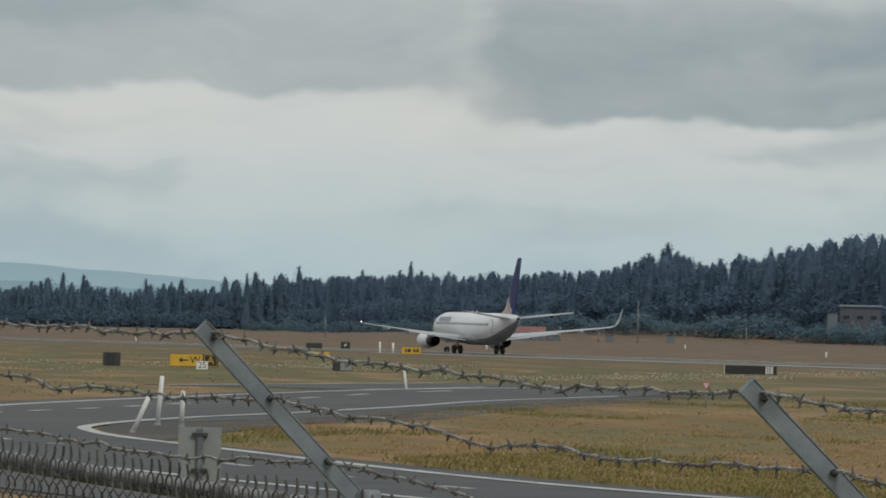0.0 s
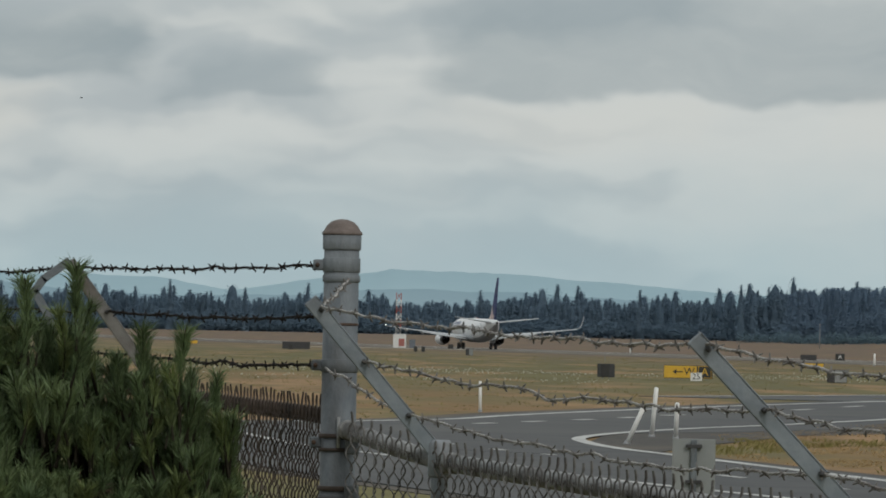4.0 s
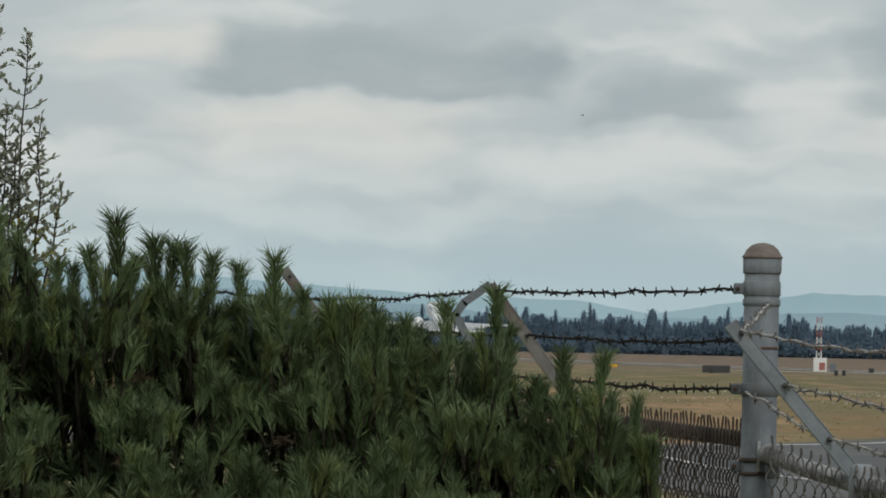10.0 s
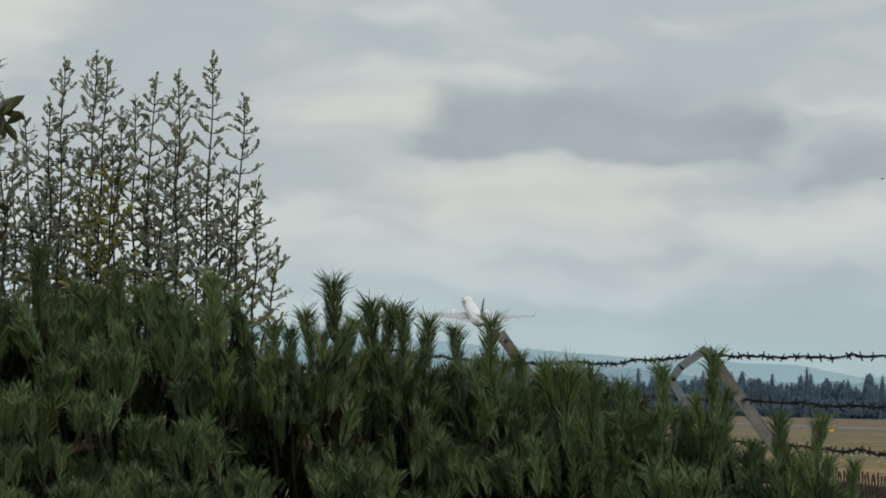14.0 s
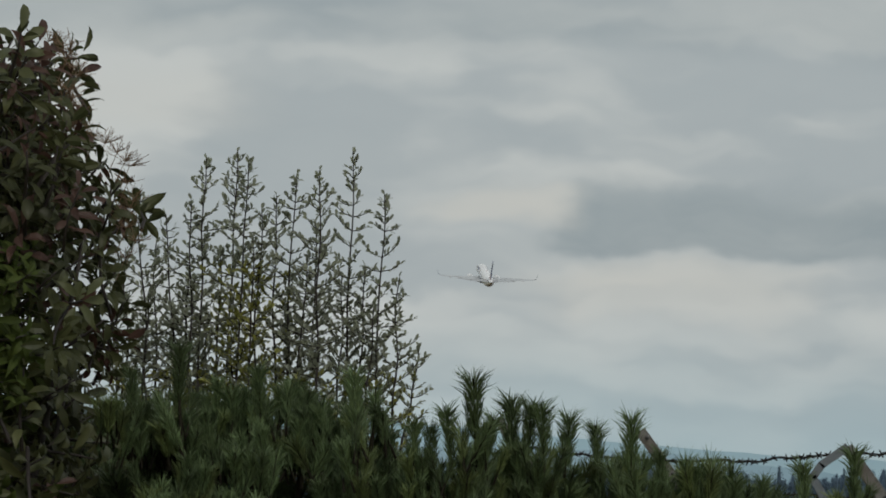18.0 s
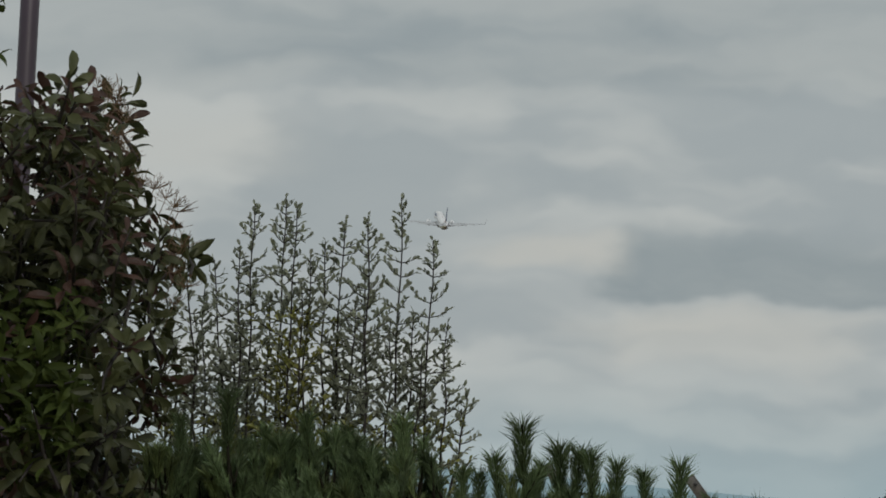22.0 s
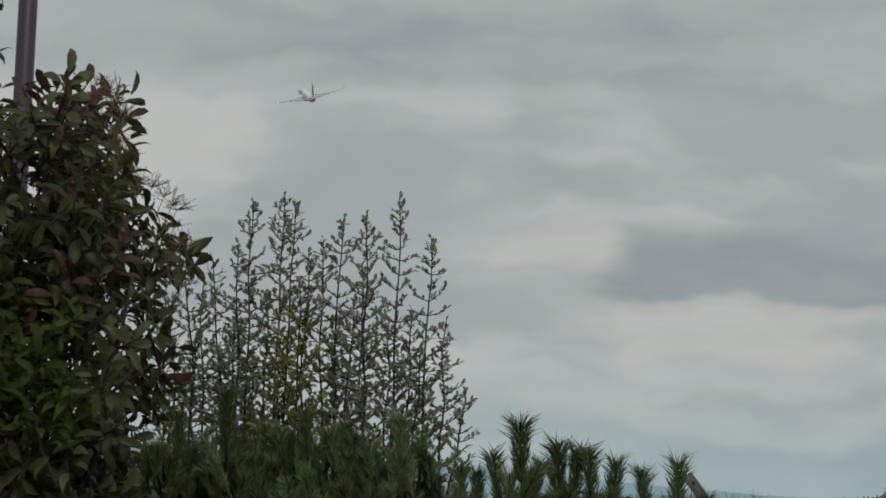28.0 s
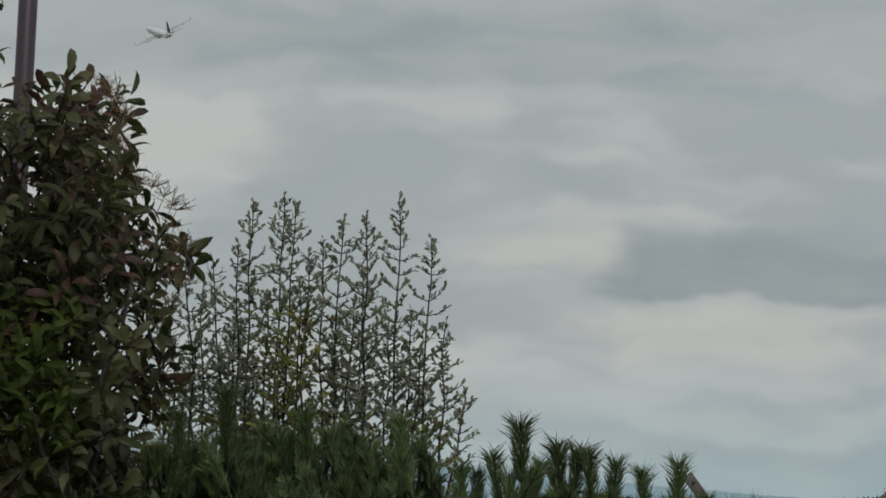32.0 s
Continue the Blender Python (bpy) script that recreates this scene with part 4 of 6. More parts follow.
def barbed_wire(pts, material, barb, seed, label, sag=0.02, gap=0.083, wave=0.006):
    """Two strands twisted together along pts, with a four-pointed barb every so often."""
    rnd = random.Random(seed)
    t = thing("barbed_wire", label, "barbed wire", group="barbed wire strands")
    path = []
    for a, b in zip(pts, pts[1:]):
        n = max(8, int((b - a).length / 0.010))
        off = rnd.uniform(0, 50)
        for i in range(n):
            u = i / n
            p = a.lerp(b, u)
            e = math.sin(math.pi * u)
            p.z += -4 * sag * u * (1 - u) * (b - a).length / 2.5 + wave * e * noise.noise((u * (b - a).length * 3.2, off, 0)) + 0.4 * wave * noise.noise((u * (b - a).length * 11, off, 3))
            p.x += wave * e * noise.noise((u * (b - a).length * 3.2, off, 7))
            path.append(p)
    path.append(pts[-1])
    v, f = [], []
    for ph in (0.0, math.pi):
        line, dist = [], 0.0
        for i, p in enumerate(path):
            if i:
                dist += (p - path[i - 1]).length
            d = (path[min(i + 1, len(path) - 1)] - path[max(i - 1, 0)])
            s, u = frame_along(d)
            a = dist / 0.045 * 6.283 + ph
            line.append(p + s * (0.0029 * math.cos(a)) + u * (0.0029 * math.sin(a)))
        tube_data(v, f, line, 0.0025, 4)
    part("strand", mesh_of("strand", v, f, material, True), None, t)
    dist, nxt = 0.0, rnd.uniform(0.02, 0.08)
    for i in range(1, len(path)):
        d = path[i] - path[i - 1]
        dist += d.length
        if dist > nxt:
            nxt += gap * rnd.uniform(0.75, 1.25)
            s, u = frame_along(d)
            m = Matrix((d.normalized(), s, u)).transposed().to_4x4()
            m.translation = path[i]
            part("barb", barb, None, t, at=m @ pose(0, 0, 0, rnd.uniform(0, 360), rnd.uniform(-12, 12), rnd.uniform(-12, 12)))
    return t


FRONT = Vector((0, -0.014, 0.0))
POST_R = [Vector((0.215, 15.505, 3.59)), Vector((0.175, 15.505, 3.455)), Vector((0.155, 15.51, 3.33))]
POST_L = [Vector((0.12, 15.56, 3.628)), Vector((0.12, 15.57, 3.478)), Vector((0.12, 15.57, 3.338))]
for k, along in enumerate((0.035, 0.40, 0.76)):
    at_arm = lambda b, lean=LEAN: b + lean * (1 - along) + FRONT
    barbed_wire([POST_R[k]] + [at_arm(b, lean) for b, lean in zip(RIGHT_BASES, RIGHT_LEANS)], WIRE_LIGHT, BARB_LIGHT, 40 + k, "pale twisted barbed wire strung between slanted arms", 0.028 + 0.006 * k, 0.092, 0.022)
    barbed_wire([POST_L[k], at_arm(LEFT_BASES[0])] + [at_arm(b) - LEAN * (0.24 if k == 0 else 0.1) for b in LEFT_BASES[1:]], WIRE_BACKLIT, BARB_BACKLIT, 50 + k, "barbed wire running back from the corner post, painted dark as if backlit", 0.010, 0.15, 0.012)


# ---- shrubs before the fence ----
def needle(v, f, base, d, length, bend, w):
    """One flat needle, bent outwards half way."""
    s, u = frame_along(d)
    a = (base.x * 971 + base.y * 1371 + length * 7919) % 6.283
    o = (s * math.cos(a) + u * math.sin(a)) * w
    mid_p = base + d * (length * 0.5)
    tip = mid_p + (d + bend).normalized() * (length * 0.5)
    b = len(v)
    v += [base - o * 0.7, base + o * 0.7, mid_p + o, mid_p - o, tip]
    f += [(b, b + 1, b + 2, b + 3), (b + 3, b + 2, b + 4)]


def pine_shoot(seed, length, count, nl, spread, w, flare=0.5, needles=None):
    """A candle of pine: stiff needles that leave the stem outwards and curve up, hooked and uneven at the blunt top."""
    rnd = random.Random(seed)
    v, f = [], []
    crook = Vector((rnd.uniform(-0.012, 0.012), rnd.uniform(-0.012, 0.012), 0))
    tube_data(v, f, [Vector((0, 0, -0.03)), Vector((0, 0, length * 0.5)) + crook * 0.5, Vector((0, 0, length)) + crook], (0.0035, 0.003, 0.002), 4)
    nb = len(f)
    for i in range(count):
        u = rnd.random() ** 0.8 * 0.9
        a = i * 2.39996 + rnd.uniform(-0.5, 0.5)
        ring = Vector((math.cos(a), math.sin(a), 0))
        high = u > 0.62
        out = spread * (0.30 + 1.2 * rnd.random() ** 0.8 if high else rnd.uniform(0.6, 1.3) * (0.5 + 0.7 * u))
        d = (ring * out + Vector((rnd.gauss(0, 0.20), rnd.gauss(0, 0.20), 1))).normalized()
        base = Vector((0, 0, length * u)) + crook * u + ring * 0.004
        bend = ring * (flare * rnd.uniform(-0.2, 1.6)) if high else Vector((rnd.gauss(0, 0.25), rnd.gauss(0, 0.25), rnd.uniform(0.1, 1.1)))
        needle(v, f, base, d, nl * rnd.uniform(0.75, 1.15) * (1.12 if high else 0.95), bend, w * rnd.uniform(0.7, 1.3))
    me = mesh_of("shoot", v, f, (needles or PINE_NEEDLE, PINE_BARK))
    me.polygons.foreach_set("material_index", [1] * nb + [0] * (len(f) - nb))
    return me


SHOOTS = [pine_shoot(s, 0.074 + 0.009 * (s % 4), 185, 0.036 + 0.003 * (s % 3), 0.60 + 0.07 * (s % 3), 0.00092, 0.35, PINE_FRESH if s == 5 else None) for s in range(8)]
INNER = [pine_shoot(50 + s, 0.06, 60, 0.05, 0.7, 0.0018) for s in range(4)]
LEADERS = [pine_shoot(30 + s, 0.120, 330, 0.044, 0.72, 0.00105, 0.9) for s in range(4)]


def dry_whorl(seed):
    """The brown dead needles and bud scales where last year's shoots branch."""
    rnd = random.Random(seed)
    v, f = [], []
    for i in range(46):
        a = i * 2.4
        d = Vector((math.cos(a), math.sin(a), rnd.uniform(-0.5, 0.4))).normalized()
        needle(v, f, Vector((0, 0, rnd.uniform(-0.01, 0.012))), d, rnd.uniform(0.02, 0.045), Vector((0, 0, rnd.uniform(-0.5, 0.3))), 0.0013)
    return mesh_of("dry_whorl", v, f, DRY_NEEDLE)


WHORLS = [dry_whorl(60 + s) for s in range(2)]


def joined(name, placed):
    """One mesh out of (mesh, pose) pairs, with the materials that they have."""
    vv, ff, mi, mats, base = [], [], [], [], 0
    for me, m in placed:
        co = np.empty(len(me.vertices) * 3)
        me.vertices.foreach_get("co", co)
        mm = np.array(m)
        vv.append(co.reshape(-1, 3) @ mm[:3, :3].T + mm[:3, 3])
        slot = []
        for x in me.materials:
            if x not in mats:
                mats.append(x)
            slot.append(mats.index(x))
        for p in me.polygons:
            ff.append(tuple(k + base for k in p.vertices))
            mi.append(slot[p.material_index])
        base += len(me.vertices)
    out = mesh_of(name, np.concatenate(vv).tolist(), ff, mats)
    out.polygons.foreach_set("material_index", mi)
    return out


def pine(name_label, x0, x1, top, leaders, seed, y_mid=12.0, bare=0.10, hollow=(9, 9)):
    """A mounded mountain pine: limbs from the ground that end in boughs, each a dome of upright shoots,
    in steps down the mound; taller leaders stand out of its crest."""
    rnd = random.Random(seed)
    xm = (x0 + x1) / 2
    g = ground_z(xm, y_mid)
    t = thing("pine_shrub", name_label, "pine", pose(xm, y_mid, g))
    inv = Vector((xm, y_mid, g))
    crest = lambda x: float(np.interp(x, [p[0] for p in top], [p[1] for p in top]))
    made, loose = 0, []

    def place(me, at, tilt_x, tilt_y, sc, name="shoot"):
        nonlocal made
        m = Matrix.Translation(at - inv) @ pose(0, 0, 0, tilt_x, tilt_y, rnd.uniform(0, 360)) @ Matrix.Diagonal((sc, sc, sc, 1))
        if made < 290 or name != "shoot":
            part(name, me, None, t, at=m)
        else:
            loose.append((me, m))
        made += 1

    for x, z, sc in leaders:
        y = y_mid + rnd.uniform(-0.22, 0.05)
        x, z = x * y / y_mid, EYE.z + (z - EYE.z) * y / y_mid
        lean = rnd.gauss(0, 3), rnd.gauss(0, 3)
        place(LEADERS[made % 4], Vector((x, y, z - 0.146 * sc)), *lean, sc, "leader_shoot")
        for k in range(9):
            a = k * 1.571 + rnd.uniform(-0.5, 0.5)
            place(SHOOTS[(made + k) % 8], Vector((x + 0.024 * math.cos(a), y + 0.024 * math.sin(a), z - (0.185 + 0.03 * rnd.random() + 0.07 * (k // 4)) * sc)), -20 * math.sin(a) + rnd.gauss(0, 5), 20 * math.cos(a) + rnd.gauss(0, 5), 0.88 * sc)
        part("leader_stem", tube("leader_stem", [Vector((x + 0.02, y + 0.12, z - 0.5)) - inv, Vector((x + 0.01, y + 0.03, z - 0.34)) - inv, Vector((x, y, z - 0.15 * sc)) - inv], (0.006, 0.005, 0.003), PINE_BARK, 6), None, t)
    n = max(2, round((x1 - x0) / 0.100))
    for row in [0, 1, 2, 3, 4, 5, 6, 7, 8, -1, -2, -3]:
        for i in range(n):
            x = x0 + (x1 - x0) * (i + 0.5 + 0.5 * (row % 2 - 0.5)) / n + rnd.gauss(0, 0.022)
            swell = noise.noise((x * 4.5, row * 0.55, seed * 1.0))
            z = crest(x) - 0.112 - (0.078 * row if row >= 0 else 0.05 * row * row) + 0.03 * swell + rnd.gauss(0, 0.016)
            y = y_mid - 0.060 * row - 0.13 * swell + rnd.gauss(0, 0.035)
            if z < 2.96 or (row > 0 and rnd.random() < bare) or (0 < row < 5 and hollow[0] < x < hollow[1]):
                continue
            c = Vector((x, y, z))
            heave = rnd.uniform(0.85, 1.15)
            lean = 3 if row > 0 else 0
            for k in range(8 if row >= 0 else 5):
                a = k * 0.8976 + rnd.uniform(-0.25, 0.25)
                ring = Vector((math.cos(a), math.sin(a), 0)) if k else Vector((0, 0, 0))
                tilt = rnd.uniform(6, 26)
                place(SHOOTS[rnd.randrange(8) if rnd.random() < 0.9 else 5] if k else SHOOTS[made % 5], c + ring * (0.040 * heave) - Vector((0, 0, 0.022 * ring.length + rnd.uniform(0, 0.014))), -tilt * ring.y + lean + rnd.gauss(0, 5), tilt * ring.x + rnd.gauss(0, 5), heave * rnd.uniform(0.82, 1.08))
            back = Vector((c.x * 0.75 + xm * 0.25, y_mid + 0.10 + 0.1 * rnd.random(), c.z - 0.22))
            part("limb", tube("limb", [back - inv, back.lerp(c, 0.6) - Vector((0, 0, 0.04)) - inv, c - inv], (0.011, 0.008, 0.005), PINE_BARK, 5), None, t)
            if row > 0 and rnd.random() < 0.20:
                part("dry_whorl", WHORLS[i % 2], None, t, "dry brown needles", at=Matrix.Translation(c + Vector((rnd.gauss(0, 0.02), -0.045, -0.045)) - inv))
    for i in range(9):
        x, y = rnd.uniform(x0 + 0.1, x1 - 0.1), y_mid + rnd.uniform(-0.1, 0.4)
        a = Vector((rnd.uniform(-0.1, 0.1), rnd.uniform(-0.1, 0.1), -0.05))
        b = Vector((x, y, crest(x) - 0.38)) - inv
        m1 = a.lerp(b, 0.4) + Vector((rnd.uniform(-0.1, 0.1), rnd.uniform(-0.1, 0.1), -0.12))
        part("limb", tube("limb", [a, m1, a.lerp(b, 0.75) + Vector((0, 0, -0.06)), b], (0.030, 0.020, 0.011, 0.006), PINE_BARK, 6), None, t)
    # sparse older needles, deep in the mound
    for i in range(int(620 * (x1 - x0))):
        x, u = rnd.uniform(x0, x1), rnd.random()
        z = crest(x) - 0.20 - 0.75 * u
        if z > 2.7:
            y = y_mid - 0.5 * u * rnd.random() + rnd.uniform(0.06, 0.24)
            loose.append((INNER[i % 4], Matrix.Translation(Vector((x, y, z)) - inv) @ pose(0, 0, 0, rnd.gauss(15, 25), rnd.gauss(0, 25), rnd.uniform(0, 360)) @ Matrix.Diagonal((1.25, 1.25, 1.25, 1))))
    part("inner_foliage", joined("inner_foliage", loose), None, t)["kind"] = "stuff"
    return t


PINE_TOP = ((-3.2, 3.60), (-2.22, 3.69), (-1.94, 3.715), (-1.70, 3.72), (-1.51, 3.68), (-1.45, 3.58), (-1.40, 3.55), (-1.30, 3.56), (-1.18, 3.57), (-0.94, 3.56), (-0.82, 3.54), (-0.62, 3.525), (-0.50, 3.51), (-0.42, 3.46), (-0.36, 3.38), (-0.28, 3.35), (-0.20, 3.33), (-0.10, 3.25), (-0.04, 3.10), (0.02, 2.96))
pine("dark green mountain pine, its candles upright, against the fence", -0.85, 0.03, PINE_TOP, ((-0.44, 3.60, 1.0), (-0.548, 3.57, 0.95), (-0.64, 3.53, 0.85), (-0.71, 3.53, 0.85), (-0.782, 3.56, 0.95), (-0.82, 3.55, 0.8), (-0.286, 3.465, 1.0), (-0.209, 3.465, 0.95), (-0.13, 3.36, 0.8), (-0.345, 3.40, 0.8)), 71)
pine("dark green mountain pine with tall flaring candles", -1.50, -0.80, PINE_TOP, ((-1.292, 3.75, 1.15), (-1.342, 3.675, 0.95), (-1.262, 3.655, 0.8), (-1.21, 3.705, 1.15), (-1.175, 3.69, 1.05), (-1.135, 3.685, 1.0), (-1.088, 3.665, 1.05), (-1.012, 3.645, 0.95), (-0.939, 3.668, 1.1), (-0.874, 3.585, 0.8), (-1.39, 3.63, 0.85), (-1.43, 3.64, 0.85)), 72, hollow=(-1.52, -1.30))
pine("dark green mountain pine in the shade of taller shrubs", -2.12, -1.45, PINE_TOP, ((-1.957, 3.80, 1.0), (-1.77, 3.755, 0.9), (-1.558, 3.75, 1.0), (-1.873, 3.72, 0.7), (-2.067, 3.74, 0.8)), 73, 11.95, 0.24)
pine("dark green mountain pine beside a broad-leaved shrub", -2.95, -2.05, PINE_TOP, ((-2.2, 3.72, 0.8),), 74, 12.75)


def leaf_data(v, f, base, d, up, length, width, curl=0.25):
    """A pointed leaf with a folded midrib and a drooping tip."""
    s = d.cross(up)
    if s.length < 1e-4:
        s = Vector((1, 0, 0))
    s.normalize()
    n = s.cross(d).normalized()
    b = len(v)
    for u, wd, dz in ((0.0, 0.06, 0.0), (0.3, 0.8, 0.05), (0.62, 1.0, 0.0), (0.86, 0.6, -0.10)):
        c = base + d * (length * u) + n * (length * dz * curl * 4 * 0.25)
        e = width * wd * 0.5
        v += [c - s * e + n * (e * 0.35), c, c + s * e + n * (e * 0.35)]
    v.append(base + d * length - n * (length * curl * 0.35))
    for i in range(3):
        for k in range(2):
            p = b + i * 3 + k
            f.append((p, p + 1, p + 4, p + 3))
    f += [(b + 9, b + 10, b + 12), (b + 10, b + 11, b + 12)]


def twig_stem(x, z_top, lean, seed, width):
    """One wand of the small-leaved shrub: a dark stem with short side twigs that curve up, set with upright leaves."""
    rnd = random.Random(seed)
    y0 = 13.4 + rnd.uniform(-0.12, 0.12)
    v, f, lv, lf, yv, yf = [], [], [], [], [], []
    z_low = 3.42
    pts = [Vector((x - lean * 0.9 + 0.015 * noise.noise((u * 4, seed * 0.37, 0)) + lean * 0.9 * u, y0, z_low + (z_top - z_low) * u)) for u in [i / 14 for i in range(15)]]
    tube_data(v, f, pts, [0.0046 - 0.0032 * i / 14 for i in range(15)], 5)

    def leaf(q, d):
        o = d.cross(Vector((rnd.gauss(0, 1), rnd.gauss(0, 1), rnd.gauss(0, 1)))).normalized()
        dd = (d * rnd.uniform(0.6, 1.1) + o * rnd.uniform(0.5, 1.0) + Vector((0, 0, 0.35))).normalized()
        near = Vector((x, 0)) - Vector((-2.02, 0))
        yellow = q.z < 4.02 and near.length < 0.09 and rnd.random() < 0.6 or q.z < 3.75 and rnd.random() < 0.35
        leaf_data(yv if yellow else lv, yf if yellow else lf, q, dd, Vector((rnd.gauss(0, 0.5), rnd.gauss(0, 0.5) - 0.3, 1)), rnd.uniform(0.013, 0.021), rnd.uniform(0.0070, 0.0105), 0.15)

    height = z_top - z_low
    z, k = z_low + 0.05, 0
    while z < z_top - 0.015:
        u = (z - z_low) / height
        p = pts[min(13, int(u * 14))].lerp(pts[min(14, int(u * 14) + 1)], u * 14 - int(u * 14))
        left = z_top - z
        for side in (0, 3.14159):
            a = k * 2.4 + side + rnd.uniform(-0.6, 0.6)
            ln = min(width * 1.5, 0.012 + 0.32 * left) * rnd.uniform(0.35, 1.05)
            d = Vector((math.cos(a), math.sin(a) * 0.8, rnd.uniform(0.05, 0.75))).normalized()
            tip = (d + Vector((0, 0, rnd.uniform(0.05, 0.5)))).normalized()
            way = [p, p + d * (ln * 0.5), p + d * (ln * 0.5) + tip * (ln * 0.5)]
            tube_data(v, f, way, (0.0015, 0.0012, 0.0008), 4)
            n = max(1, int(ln / 0.0060))
            for i in range(n):
                s = (i + 0.7) / n
                q = way[0].lerp(way[1], s * 2) if s < 0.5 else way[1].lerp(way[2], min(1.0, s * 2 - 1))
                leaf(q, d if s < 0.5 else tip)
            leaf(way[2], tip)
        z += rnd.uniform(0.020, 0.042) if left > 0.12 else 0.018
        k += 1
    for i in range(4):
        leaf(pts[-1] - Vector((0, 0, 0.010 * i)), Vector((0.05, 0, 1)))
    return (v, f), (lv, lf), (yv, yf)


def twig_shrub():
    t = thing("small_leaved_shrub", "airy upright shrub with thin dark stems and small grey-green leaves", "shrub", pose(-1.95, 13.4, ground_z(-1.95, 13.4)))
    o = Vector((-1.95, 13.4, ground_z(-1.95, 13.4)))
    stems = ((-2.16, 4.18, -0.01, 0.075), (-2.13, 4.285, 0.0, 0.08), (-2.075, 4.315, 0.015, 0.085), (-2.02, 4.285, 0.03, 0.09), (-1.91, 4.255, 0.02, 0.09), (-1.96, 4.20, -0.02, 0.09), (-1.835, 4.26, -0.01, 0.085),
             (-1.77, 4.315, 0.0, 0.095), (-1.68, 4.205, 0.02, 0.09), (-2.24, 4.15, -0.05, 0.075), (-2.30, 4.20, -0.03, 0.06), (-2.34, 4.05, 0.0, 0.07), (-1.73, 4.02, 0.02, 0.10), (-1.87, 4.05, 0.03, 0.10), (-2.10, 4.05, 0.0, 0.10), (-2.00, 4.08, 0.0, 0.10), (-1.60, 3.83, 0.06, 0.07), (-2.20, 3.98, 0.0, 0.09), (-2.05, 3.96, 0.02, 0.11), (-1.93, 3.98, -0.02, 0.11), (-1.80, 4.0, 0.0, 0.11), (-1.70, 3.92, 0.03, 0.09), (-2.14, 3.92, 0.0, 0.11), (-2.27, 3.95, 0.0, 0.08), (-1.98, 4.16, 0.02, 0.08), (-1.87, 4.14, -0.02, 0.08), (-2.18, 4.02, 0.02, 0.09), (-1.64, 4.0, 0.02, 0.07), (-2.28, 4.08, 0.0, 0.08), (-2.36, 3.98, 0.0, 0.09), (-2.22, 3.90, 0.02, 0.09), (-2.32, 3.86, 0.0, 0.09))
    for i, (x, z, lean, width) in enumerate(stems):
        s, l, y = twig_stem(x, z, lean, 200 + i, width)
        foot = [Vector((-1.95 + 0.25 * (x + 1.95), 13.4, o.z - 0.03)), Vector((-1.95 + 0.7 * (x + 1.95), 13.4, 2.4)), s[0][0] + Vector((0.004, 0, 0.01))]
        tube_data(s[0], s[1], foot, (0.012, 0.009, 0.0062), 5)
        stem = part("stem", mesh_of("stem", [p - o for p in s[0]], s[1], TWIG_BARK), None, t)
        part("foliage", mesh_of("foliage", [p - o for p in l[0]], l[1], TWIG_LEAF), None, stem)["kind"] = "stuff"
        if y[0]:
            part("yellow_foliage", mesh_of("yellow_foliage", [p - o for p in y[0]], y[1], TWIG_LEAF_Y), None, stem, "yellowing leaves")["kind"] = "stuff"


twig_shrub()


def rosette(seed, material, n=9, length=0.068, name="sprig"):
    """The leafy end of a photinia branch: a short crooked shoot, its drooping leaves crowded towards the tip."""
    rnd = random.Random(seed)
    v, f = [], []
    way = [Vector((0, 0, -0.16)), Vector((0.012, 0.006, -0.08)), Vector((0.006, 0, -0.02)), Vector((0, 0, 0.03))]
    tube_data(v, f, way, (0.0045, 0.004, 0.003, 0.002), 5)
    nb = len(f)
    for i in range(n):
        a = i * 2.4 + rnd.uniform(-0.4, 0.4)
        u = (i / n) ** 0.7
        h = -0.13 + 0.16 * u
        d = Vector((math.cos(a), math.sin(a), rnd.uniform(-0.6, 0.35) + 0.9 * u ** 4)).normalized()
        up = Vector((rnd.gauss(0, 0.45), rnd.gauss(0, 0.45), 1))
        leaf_data(v, f, Vector((0.006, 0, h)) + d * 0.012, d, up, length * rnd.uniform(0.6, 1.12), length * rnd.uniform(0.27, 0.38), rnd.uniform(0.3, 1.1))
    me = mesh_of(name, v, f, (material, TWIG_BARK), True)
    me.polygons.foreach_set("material_index", [1] * nb + [0] * (len(f) - nb))
    return me


